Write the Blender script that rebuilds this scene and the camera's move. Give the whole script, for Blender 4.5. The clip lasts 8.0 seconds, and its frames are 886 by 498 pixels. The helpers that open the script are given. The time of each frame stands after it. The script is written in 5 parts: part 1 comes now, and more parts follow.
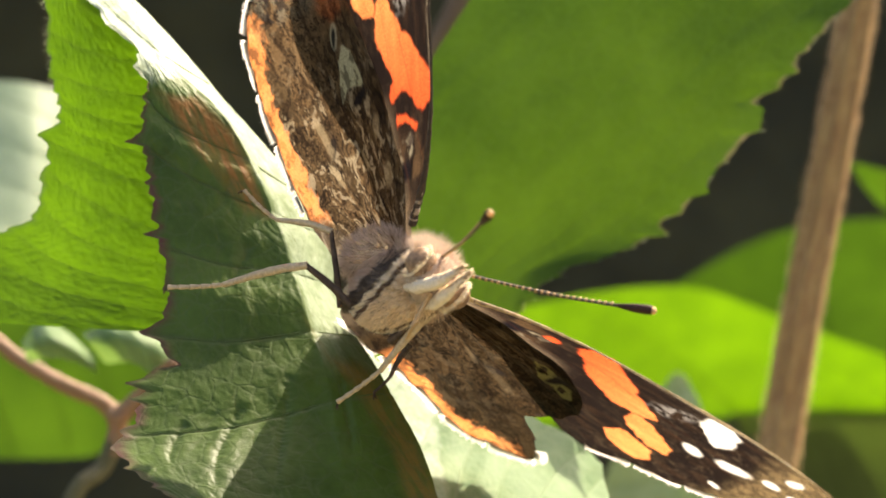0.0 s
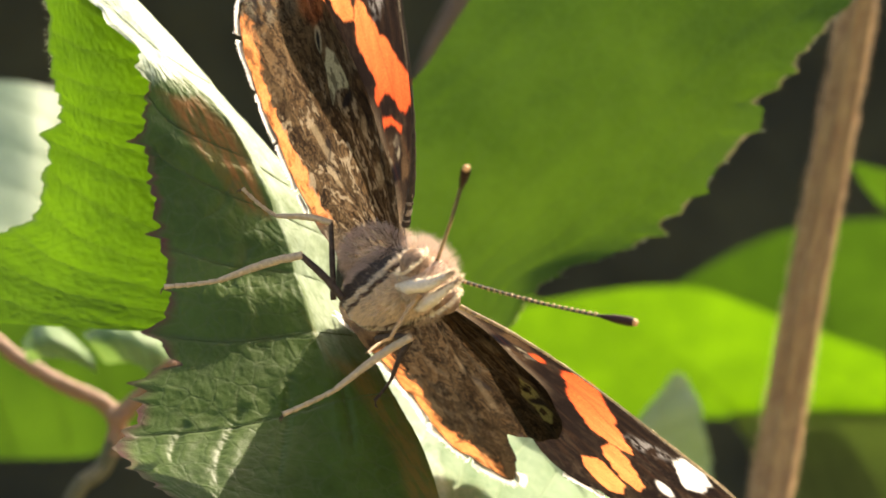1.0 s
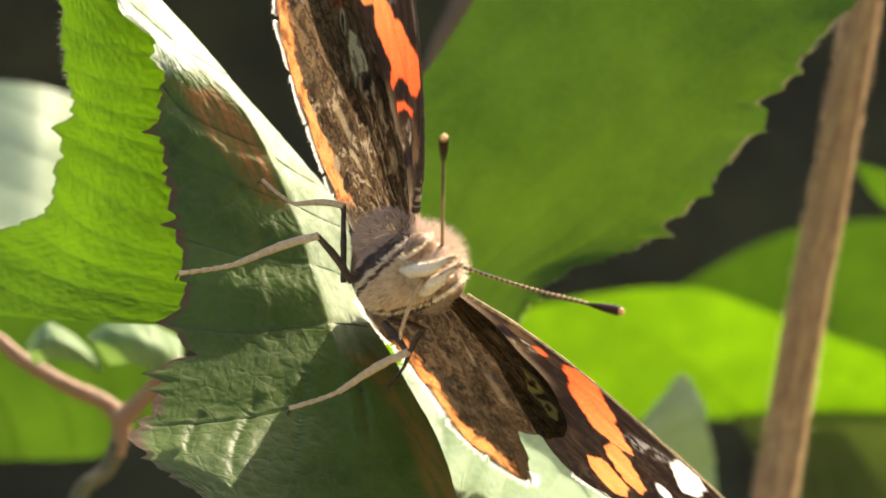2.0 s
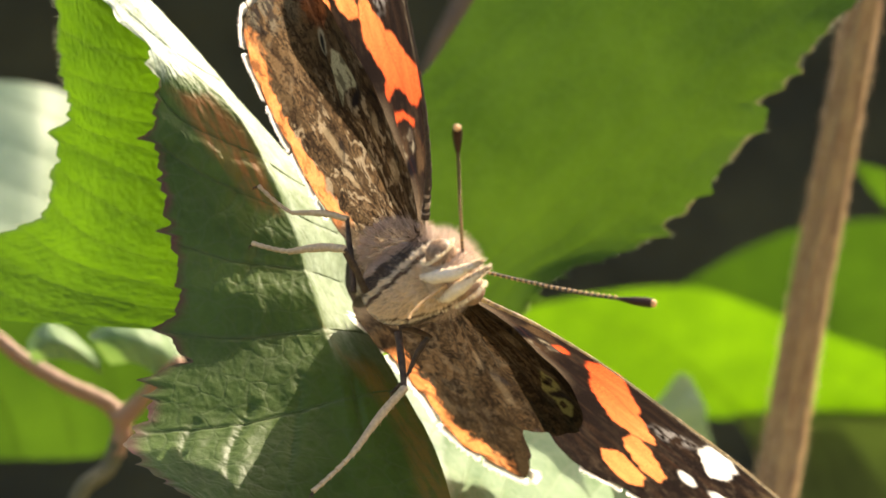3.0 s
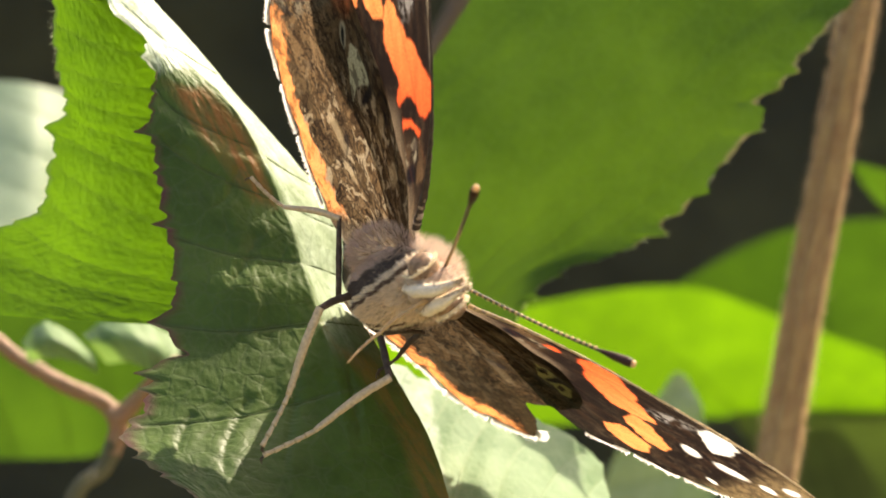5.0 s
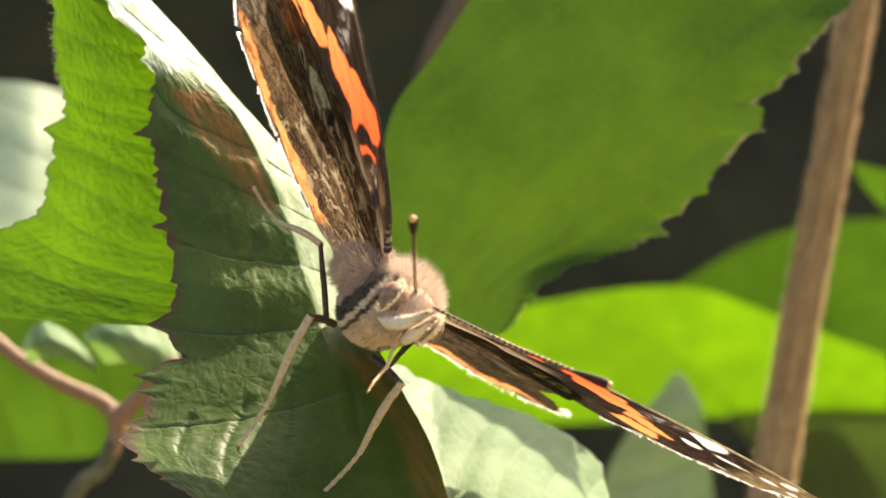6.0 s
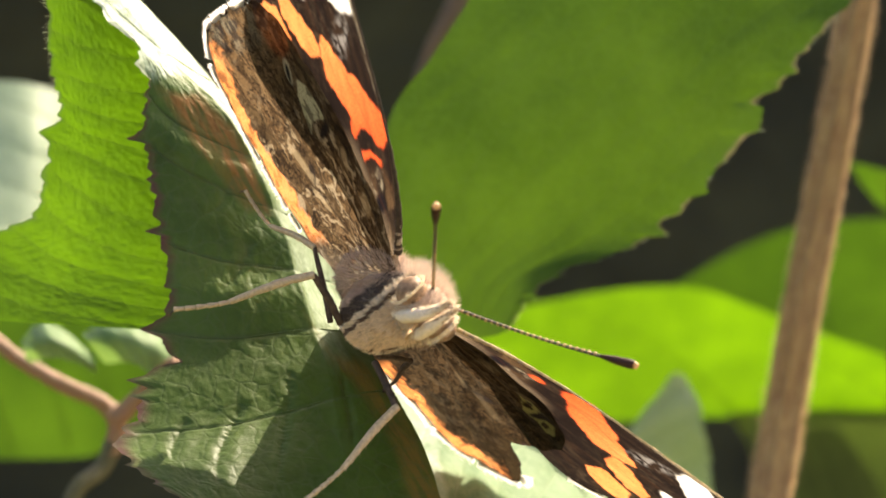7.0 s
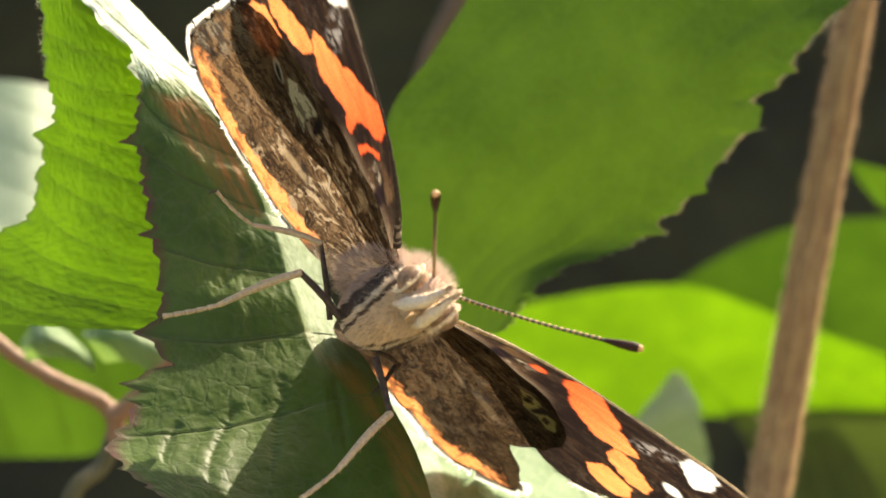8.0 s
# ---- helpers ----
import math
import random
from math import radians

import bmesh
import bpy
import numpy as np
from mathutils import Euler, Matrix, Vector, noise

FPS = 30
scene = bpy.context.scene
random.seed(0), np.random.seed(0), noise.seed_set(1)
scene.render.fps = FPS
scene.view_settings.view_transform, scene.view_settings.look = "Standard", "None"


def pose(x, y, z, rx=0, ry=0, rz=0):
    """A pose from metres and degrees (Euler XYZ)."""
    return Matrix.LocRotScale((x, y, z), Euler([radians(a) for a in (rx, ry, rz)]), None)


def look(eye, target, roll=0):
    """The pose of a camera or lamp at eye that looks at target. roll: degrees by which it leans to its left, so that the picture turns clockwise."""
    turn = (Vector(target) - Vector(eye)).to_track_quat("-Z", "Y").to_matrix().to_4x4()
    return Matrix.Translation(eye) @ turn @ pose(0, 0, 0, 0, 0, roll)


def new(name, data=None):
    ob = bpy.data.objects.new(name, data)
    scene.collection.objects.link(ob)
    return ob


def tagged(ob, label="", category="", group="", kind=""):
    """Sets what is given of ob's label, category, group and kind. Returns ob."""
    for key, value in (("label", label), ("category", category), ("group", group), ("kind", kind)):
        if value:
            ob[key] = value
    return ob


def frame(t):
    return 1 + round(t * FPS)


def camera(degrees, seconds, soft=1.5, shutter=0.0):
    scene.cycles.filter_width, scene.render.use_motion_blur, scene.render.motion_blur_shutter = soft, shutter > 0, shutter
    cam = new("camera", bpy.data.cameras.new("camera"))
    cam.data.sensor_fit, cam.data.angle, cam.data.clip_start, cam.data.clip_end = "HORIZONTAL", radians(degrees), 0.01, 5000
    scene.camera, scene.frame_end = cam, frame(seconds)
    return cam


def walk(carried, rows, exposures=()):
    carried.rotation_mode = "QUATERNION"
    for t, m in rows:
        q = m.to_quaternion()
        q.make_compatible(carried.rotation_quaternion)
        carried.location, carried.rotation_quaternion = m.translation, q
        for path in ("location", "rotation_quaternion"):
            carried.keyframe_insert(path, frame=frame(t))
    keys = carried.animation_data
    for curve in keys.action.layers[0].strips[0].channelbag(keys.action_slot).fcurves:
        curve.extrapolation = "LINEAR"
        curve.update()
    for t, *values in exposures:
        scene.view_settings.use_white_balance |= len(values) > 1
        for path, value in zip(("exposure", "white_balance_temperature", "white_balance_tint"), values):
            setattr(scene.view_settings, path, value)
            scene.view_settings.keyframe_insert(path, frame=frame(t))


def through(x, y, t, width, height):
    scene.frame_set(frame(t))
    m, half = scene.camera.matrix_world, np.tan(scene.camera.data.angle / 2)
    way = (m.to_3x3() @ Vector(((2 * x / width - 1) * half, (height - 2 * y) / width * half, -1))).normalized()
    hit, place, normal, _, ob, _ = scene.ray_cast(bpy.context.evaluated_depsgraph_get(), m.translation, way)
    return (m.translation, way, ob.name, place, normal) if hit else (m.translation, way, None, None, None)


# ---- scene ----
cam = camera(16.0, 8.0, soft=1.7, shutter=0.5)
# The camera stands still about 20 cm from the insect, tilted down, with a faint sway. Lengths below are in mm unless said.
TILT = pose(0, 0, 0, -15, 0, 0)


def cam_at(yaw, pitch=0.0):
    return TILT @ pose(0, -0.2008, 0, 90 + pitch, 0, yaw)


walk(cam, [(0.0, cam_at(0)), (0.5, cam_at(0.0, 0.02)), (1.0, cam_at(0)), (1.5, cam_at(0.06, 0.02)), (3.0, cam_at(0.08, 0.01)),
           (3.5, cam_at(0.06)), (4.0, cam_at(0.03, 0.01)), (4.5, cam_at(0.02)), (6.0, cam_at(0.0)), (6.5, cam_at(0.04, -0.01)),
           (7.0, cam_at(-0.01)), (7.5, cam_at(-0.04)), (8.0, cam_at(-0.03, -0.02))],
     exposures=((0.0, 1.13, 7450, 14), (8.0, 1.13, 7450, 14)))
cam.data.dof.use_dof = True
cam.data.dof.focus_distance = 0.2015
cam.data.dof.aperture_fstop = 56.0
MM = 0.001


def vpose(x, y, z, rx=0, ry=0, rz=0):
    """A pose in mm in the tilted axes: x right, y away, z up."""
    return TILT @ pose(x * MM, y * MM, z * MM, rx, ry, rz)


# ---- world, sun, exposure ----
SUN_DIR = (TILT.to_3x3() @ Vector((0.46, 0.38, 0.80))).normalized()
world = bpy.data.worlds.new("sky")
scene.world = world
world.use_nodes = True
wn = world.node_tree.nodes
sky = wn.new("ShaderNodeTexSky")
sky.sky_type = "NISHITA"
sky.sun_disc = False
sky.dust_density = 4.0
sky.ozone_density = 0.6
sky.sun_elevation = math.asin(SUN_DIR.z)
sky.sun_rotation = math.atan2(SUN_DIR.x, SUN_DIR.y)
world.node_tree.links.new(sky.outputs[0], wn["Background"].inputs[0])
wn["Background"].inputs[1].default_value = 0.15
sun = new("sun", bpy.data.lights.new("sun", "SUN"))
sun.data.energy = 5.0
sun.data.angle = radians(0.6)
sun.data.color = (1.0, 0.93, 0.8)
sun.matrix_world = look(tuple(SUN_DIR * 2.0), (0, 0, 0))


# ---- materials ----
class Nodes:
    """A small builder for node materials."""

    def __init__(self, name):
        self.mat = bpy.data.materials.new(name)
        self.mat.use_nodes = True
        self.tree = self.mat.node_tree
        self.tree.nodes.clear()
        self.out = self.add("ShaderNodeOutputMaterial")

    def add(self, kind, **inputs):
        n = self.tree.nodes.new(kind)
        for k, v in inputs.items():
            self.put(n, k.replace("_", " "), v)
        return n

    def put(self, n, key, v):
        sock = n.inputs[int(key[1:])] if key[0] == "i" and key[1:].isdigit() else n.inputs[key]
        if isinstance(v, bpy.types.NodeSocket):
            self.tree.links.new(v, sock)
        else:
            sock.default_value = v

    def math(self, op, a, b=0.0, c=0.0):
        n = self.add("ShaderNodeMath", i0=a, i1=b, i2=c)
        n.operation = op
        return n.outputs[0]

    def mix(self, fac, a, b, mode="MIX"):
        n = self.tree.nodes.new("ShaderNodeMix")
        n.data_type, n.blend_type = "RGBA", mode
        self.put(n, "i0", fac), self.put(n, "i6", a), self.put(n, "i7", b)
        return n.outputs[2]

    def ramp(self, fac, stops):
        n = self.add("ShaderNodeValToRGB", Fac=fac)
        el = n.color_ramp.elements
        while len(el) < len(stops):
            el.new(0.5)
        for e, (p, c) in zip(el, stops):
            e.position, e.color = p, c if len(c) == 4 else (*c, 1)
        return n.outputs[0]

    def noise(self, scale, detail=4.0, rough=0.6, coords=None, dist=0.0):
        n = self.add("ShaderNodeTexNoise", Scale=scale, Detail=detail, Roughness=rough, Distortion=dist)
        self.put(n, "Vector", coords if coords is not None else self.add("ShaderNodeTexCoord").outputs["Object"])
        return n.outputs[0]

    def attr(self, name):
        n = self.add("ShaderNodeAttribute")
        n.attribute_name = name
        return n

    def bump(self, height, strength, dist):
        return self.add("ShaderNodeBump", Height=height, Strength=strength, Distance=dist).outputs[0]

    def finish(self, shader):
        self.tree.links.new(shader, self.out.inputs[0])
        return self.mat


def c4(c):
    return (*c, 1.0)


def leaf_material(name, dark, light, thin, through, rough=0.42, edge=(0.16, 0.03, 0.025), vein=(0.16, 0.24, 0.07), hair=0.0, spec=0.5, net=650.0, bumpy=0.4, patchy=160):
    """Leaf blade: mottled green skin with paler veins and a reddish rim; thin is the share of light let through."""
    n = Nodes(name)
    marks = n.add("ShaderNodeSeparateColor", Color=n.attr("marks").outputs["Color"])
    big, small = n.noise(patchy, 4), n.noise(1500, 5, 0.65)
    col = n.mix(n.ramp(big, [(0.3, (0, 0, 0)), (0.7, (1, 1, 1))]), c4(dark), c4(light))
    col = n.mix(n.math("MULTIPLY", n.ramp(small, [(0.45, (0, 0, 0)), (0.75, (1, 1, 1))]), 0.35), col, c4(light))
    col = n.mix(n.math("MULTIPLY", marks.outputs[0], 0.55), col, c4(vein))
    rim = n.math("MULTIPLY", marks.outputs[1], n.ramp(n.noise(420, 3), [(0.3, (0.35, 0.35, 0.35)), (0.6, (1, 1, 1))]))
    col = n.mix(rim, col, c4(edge))
    col = n.mix(marks.outputs[2], col, (0.33, 0.145, 0.045, 1))
    # sun glare is put into the colour as pale felt
    glare_felt = n.math("MULTIPLY", n.attr("glare_felt").outputs["Fac"], n.ramp(n.noise(700, 5, 0.75), [(0.35, (0.35, 0.35, 0.35)), (0.62, (1, 1, 1))]))
    col = n.mix(glare_felt, col, (0.5, 0.6, 0.44, 1))
    cells = n.add("ShaderNodeTexVoronoi", Scale=net)
    cells.feature = "DISTANCE_TO_EDGE"
    warp = n.add("ShaderNodeTexNoise", Scale=net * 0.6, Detail=2.0)
    co = n.add("ShaderNodeTexCoord").outputs["Object"]
    n.put(warp, "Vector", co)
    n.put(cells, "Vector", n.mix(0.0015, co, warp.outputs["Color"], "ADD"))
    net_line = n.ramp(cells.outputs["Distance"], [(0.0, (1, 1, 1)), (0.09, (0, 0, 0))])
    col = n.mix(n.math("MULTIPLY", net_line, 0.3), col, c4(vein))
    height = n.math("ADD", n.math("MULTIPLY", n.noise(1100, 4, 0.6), 0.5), n.math("MULTIPLY", n.noise(5200, 2), 0.2))
    height = n.math("SUBTRACT", height, n.math("MULTIPLY", net_line, 0.16))
    nrm = n.bump(height, bumpy, 0.00016)
    skin = n.add("ShaderNodeBsdfPrincipled", Base_Color=col, Roughness=rough, Normal=nrm)
    skin.inputs["Specular IOR Level"].default_value = spec
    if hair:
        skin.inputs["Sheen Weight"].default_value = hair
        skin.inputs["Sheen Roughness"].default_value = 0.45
    lit = n.mix(n.math("MULTIPLY", marks.outputs[0], 0.3), c4(through), c4([0.6 * x for x in through]))
    lit = n.mix(1.0, lit, n.ramp(big, [(0.3, (0.7, 0.72, 0.8)), (0.7, (1.25, 1.2, 1.1))]), "MULTIPLY")
    lit = n.mix(n.math("MULTIPLY", n.ramp(small, [(0.4, (0, 0, 0)), (0.8, (1, 1, 1))]), 0.3), lit, c4([min(1, 1.5 * x) for x in through]))
    lit = n.mix(rim, lit, c4(edge))
    lit = n.mix(n.math("MULTIPLY", marks.outputs[2], 0.85), lit, (0.4, 0.17, 0.045, 1))
    back = n.add("ShaderNodeBsdfTranslucent", Color=lit, Normal=nrm)
    both = n.add("ShaderNodeMixShader", i0=n.math("MULTIPLY_ADD", marks.outputs[2], 0.3, thin), i1=skin.outputs[0], i2=back.outputs[0])
    return n.finish(both.outputs[0])


# the shade on the leaf under the butterfly is put into this darker tone
LEAF_SHADED = leaf_material("bramble_leaf_shaded", (0.03, 0.064, 0.004), (0.075, 0.132, 0.017), 0.1, (0.06, 0.12, 0.008), 0.5, hair=0.1, vein=(0.08, 0.11, 0.04), edge=(0.1, 0.035, 0.03), spec=0.27, bumpy=0.5)
LEAF_BACK = leaf_material("bramble_leaf_pink_rimmed", (0.028, 0.075, 0.008), (0.085, 0.16, 0.024), 0.42, (0.053, 0.116, 0.005), 0.55, vein=(0.09, 0.16, 0.04), edge=(0.42, 0.26, 0.2), spec=0.25, patchy=110)
# lit-through brightness put into the colour; the grey rim paints edge shadow
LEAF_BACKLIT = leaf_material("bramble_leaf_backlit", (0.06, 0.12, 0.012), (0.1, 0.18, 0.02), 0.5, (0.103, 0.245, 0.004), 0.5, vein=(0.12, 0.2, 0.04), net=500.0, spec=0.25, edge=(0.06, 0.05, 0.06))
LEAF_SUN = leaf_material("broad_leaf_yellow_green", (0.06, 0.13, 0.012), (0.1, 0.2, 0.02), 0.45, (0.12, 0.28, 0.005), 0.6, vein=(0.12, 0.2, 0.03), spec=0.15)
LEAF_MID = leaf_material("bramble_leaf_green", (0.045, 0.105, 0.012), (0.062, 0.135, 0.018), 0.42, (0.055, 0.128, 0.006), 0.6, vein=(0.08, 0.15, 0.02), spec=0.2)
LEAF_GREY = leaf_material("bramble_leaf_greyish", (0.22, 0.3, 0.15), (0.3, 0.38, 0.22), 0.2, (0.1, 0.17, 0.03), 0.6)
LEAF_PALE = leaf_material("leaf_pale_felted", (0.13, 0.22, 0.1), (0.24, 0.34, 0.19), 0.35, (0.08, 0.185, 0.045), 0.6, hair=0.05, edge=(0.25, 0.3, 0.14), vein=(0.3, 0.4, 0.22), bumpy=0.2, spec=0.2)
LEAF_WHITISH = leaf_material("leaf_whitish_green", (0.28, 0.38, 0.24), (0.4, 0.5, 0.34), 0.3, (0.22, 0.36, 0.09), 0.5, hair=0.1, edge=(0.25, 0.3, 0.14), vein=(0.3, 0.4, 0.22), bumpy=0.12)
LEAF_MIST = leaf_material("leaf_misty_green", (0.13, 0.22, 0.09), (0.22, 0.33, 0.15), 0.35, (0.14, 0.26, 0.05), 0.55, edge=(0.25, 0.3, 0.14), vein=(0.2, 0.3, 0.14), bumpy=0.12, spec=0.3)
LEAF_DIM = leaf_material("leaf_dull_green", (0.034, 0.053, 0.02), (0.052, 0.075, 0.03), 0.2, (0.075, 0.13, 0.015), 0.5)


def bark_material(name, a, b, scale=600, rough=0.6):
    n = Nodes(name)
    co = n.add("ShaderNodeMapping", Vector=n.add("ShaderNodeTexCoord").outputs["UV"])
    co.inputs["Scale"].default_value = (6.0, 1.2, 1.0)
    streak = n.noise(3.0, 5, 0.65, co.outputs[0])
    spots = n.noise(scale, 4)
    col = n.mix(n.ramp(streak, [(0.35, (0, 0, 0)), (0.65, (1, 1, 1))]), c4(a), c4(b))
    col = n.mix(n.math("MULTIPLY", spots, 0.35), col, c4([0.6 * x for x in a]))
    s = n.add("ShaderNodeBsdfPrincipled", Base_Color=col, Roughness=rough, Normal=n.bump(n.math("ADD", streak, spots), 0.5, 0.0002))
    return n.finish(s.outputs[0])


STEM = bark_material("stem_brown", (0.23, 0.12, 0.05), (0.46, 0.31, 0.13))
# darker copy of the stem brown, standing in for shade far back
STEM_SHADED = bark_material("stem_shaded", (0.1, 0.06, 0.03), (0.16, 0.1, 0.05))
# leaf shadow on the lower twig, put into a dark green-brown
TWIG_SHADED = bark_material("twig_shaded_green_brown", (0.07, 0.065, 0.02), (0.12, 0.1, 0.03))
TWIG = bark_material("twig_reddish", (0.3, 0.13, 0.075), (0.25, 0.18, 0.08))


def soil_material(name, a, b):
    n = Nodes(name)
    col = n.mix(n.ramp(n.noise(40, 5), [(0.35, (0, 0, 0)), (0.7, (1, 1, 1))]), c4(a), c4(b))
    s = n.add("ShaderNodeBsdfPrincipled", Base_Color=col, Roughness=0.95, Normal=n.bump(n.noise(120, 6), 1.0, 0.004))
    return n.finish(s.outputs[0])


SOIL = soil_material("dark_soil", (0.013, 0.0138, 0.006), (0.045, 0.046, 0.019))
# the unseen ground gets a pale tone that bounces sunlight up as fill
BOUNCE_GROUND = soil_material("pale_bounce_ground", (0.13, 0.115, 0.05), (0.3, 0.26, 0.13))


def wing_material():
    """Wing scales: colour from the wing's own pattern, dusty grain across it, part of the light let through."""
    n = Nodes("wing_scales")
    col = n.attr("pattern").outputs["Color"]
    grain = n.noise(9000, 3, 0.7)
    col = n.mix(1.0, col, n.ramp(grain, [(0.3, (0.62, 0.62, 0.62)), (0.7, (1.3, 1.3, 1.3))]), "MULTIPLY")
    nrm = n.bump(n.math("ADD", grain, n.noise(2600, 3)), 0.5, 0.00006)
    s = n.add("ShaderNodeBsdfPrincipled", Base_Color=col, Roughness=0.7, Normal=nrm)
    s.inputs["Specular IOR Level"].default_value = 0.06
    b = n.add("ShaderNodeBsdfTranslucent", Color=col, Normal=nrm)
    return n.finish(n.add("ShaderNodeMixShader", i0=0.45, i1=s.outputs[0], i2=b.outputs[0]).outputs[0])


WING = wing_material()


def plain(name, col, rough=0.5, grain=0.25, scale=4000, through=0.0, spec=0.5):
    n = Nodes(name)
    g = n.noise(scale, 4)
    c = n.mix(n.ramp(g, [(0.3, (0, 0, 0)), (0.7, (1, 1, 1))]), c4([x * (1 - grain) for x in col]), c4([min(1, x * (1 + grain)) for x in col]))
    s = n.add("ShaderNodeBsdfPrincipled", Base_Color=c, Roughness=rough, Normal=n.bump(g, 0.4, 0.00005))
    s.inputs["Specular IOR Level"].default_value = spec
    out = s.outputs[0]
    if through:
        out = n.add("ShaderNodeMixShader", i0=through, i1=out, i2=n.add("ShaderNodeBsdfTranslucent", Color=c).outputs[0]).outputs[0]
    return n.finish(out)


def strands_material(name, through):
    n = Nodes(name)
    col = n.attr("pattern").outputs["Color"]
    s = n.add("ShaderNodeBsdfPrincipled", Base_Color=col, Roughness=0.55)
    b = n.add("ShaderNodeBsdfTranslucent", Color=col)
    return n.finish(n.add("ShaderNodeMixShader", i0=through, i1=s.outputs[0], i2=b.outputs[0]).outputs[0])


HAIR = strands_material("fine_hair", 0.35)
FRINGE = strands_material("white_fringe", 0.85)
PELT = plain("pelt_tan", (0.42, 0.31, 0.22), 0.85)
SKIN = plain("body_skin_brown", (0.26, 0.185, 0.125), 0.85, 0.6, 1800)
LEG_PALE = plain("leg_pale_scaled", (0.48, 0.36, 0.21), 0.55)
LEG_DARK = plain("leg_dark_scaled", (0.065, 0.044, 0.03), 0.65, 0.5, 2500, spec=0.25)
CREAM = plain("palp_cream", (0.72, 0.61, 0.45), 0.65, 0.15)
EYE = plain("eye_brown", (0.27, 0.17, 0.1), 0.5, 0.8, 1500, spec=0.2)
FEELER = plain("antenna_dark", (0.07, 0.05, 0.03), 0.5, 0.2)
CLUB = plain("antenna_club", (0.035, 0.012, 0.006), 0.5, spec=0.25)
CLUB_TIP = plain("antenna_tip_orange", (0.8, 0.5, 0.22), 0.4, through=0.3)
# backlit glow of the left wing's front edge, put into a pale colour
COSTA_BACKLIT = plain("costal_edge_backlit", (0.55, 0.45, 0.28), 0.6, 0.3, through=0.6)
VEIN = plain("wing_vein_brown", (0.05, 0.035, 0.025), 0.7, 0.4, spec=0.2)
FLECK = plain("costal_fleck", (0.26, 0.2, 0.14), 0.7, 0.6, 2500)
TONGUE = plain("proboscis_tan", (0.45, 0.28, 0.12), 0.4)


# ---- mesh helpers ----
def mesh(name, verts, faces, mat, smooth=True):
    me = bpy.data.meshes.new(name)
    me.from_pydata([tuple(v) for v in verts], [], faces)
    me.polygons.foreach_set("use_smooth", [smooth] * len(me.polygons))
    me.materials.append(mat)
    me.update()
    return me


def part(name, me, parent, label="", at=None):
    ob = new(name, me)
    ob.parent = parent
    if at is not None:
        ob.matrix_basis = at
    return tagged(ob, label)


def colours(me, name, rgb):
    a = me.color_attributes.new(name, "FLOAT_COLOR", "POINT")
    full = np.ones((len(me.vertices), 4), dtype=np.float32)
    full[:, :3] = rgb
    a.data.foreach_set("color", full.ravel())


def catmull(pts, ts):
    """Points on a smooth curve through pts (k, ...), at parameters ts in 0..1."""
    p = np.asarray(pts, float)
    p = np.concatenate([[2 * p[0] - p[1]], p, [2 * p[-1] - p[-2]]])
    x = np.clip(ts, 0, 1) * (len(p) - 3)
    i = np.minimum(x.astype(int), len(p) - 4)
    u = (x - i).reshape(-1, *[1] * (p.ndim - 1))
    a, b, c, d = p[i], p[i + 1], p[i + 2], p[i + 3]
    return 0.5 * (2 * b + (c - a) * u + (2 * a - 5 * b + 4 * c - d) * u ** 2 + (3 * b - a - 3 * c + d) * u ** 3)


def vnoise(x, y, seed=0):
    """Smooth value noise of two arrays, about 0..1."""
    rng = np.random.RandomState(seed)
    g = rng.rand(64, 64)
    xi, yi = np.floor(x).astype(int), np.floor(y).astype(int)
    u, v = x - xi, y - yi
    u, v = u * u * (3 - 2 * u), v * v * (3 - 2 * v)
    q = lambda a, b: g[a % 64, b % 64]
    return (q(xi, yi) * (1 - u) + q(xi + 1, yi) * u) * (1 - v) + (q(xi, yi + 1) * (1 - u) + q(xi + 1, yi + 1) * u) * v


def fnoise(x, y, seed=0, octaves=4):
    s, a = 0, 0.5
    for k in range(octaves):
        s, a, x, y = s + a * vnoise(x, y, seed + k), a * 0.55, x * 2.03 + 7.1, y * 2.03 + 3.7
    return s / (0.5 * (1 - 0.55 ** octaves) / 0.45)


def grid_faces(n, m, wrap=False):
    f = []
    for i in range(n - 1):
        for j in range(m if wrap else m - 1):
            k = (j + 1) % m
            f.append((i * m + j, i * m + k, (i + 1) * m + k, (i + 1) * m + j))
    return f


def smoothstep(a, b, x):
    t = np.clip((x - a) / (b - a), 0, 1)
    return t * t * (3 - 2 * t)


def inside(a, b, poly):
    """Distance to a polygon's outline, negative within (mm)."""
    best, odd = np.full(a.shape, 1e9), np.zeros(a.shape, bool)
    for (x0, y0), (x1, y1) in zip(poly, poly[1:] + poly[:1]):
        ex, ey = x1 - x0, y1 - y0
        t = np.clip(((a - x0) * ex + (b - y0) * ey) / (ex * ex + ey * ey), 0, 1)
        best = np.minimum(best, np.hypot(a - x0 - t * ex, b - y0 - t * ey))
        odd ^= ((y0 > b) != (y1 > b)) & (a < ex * (b - y0) / (ey if ey else 1e-9) + x0)
    return np.where(odd, -best, best)


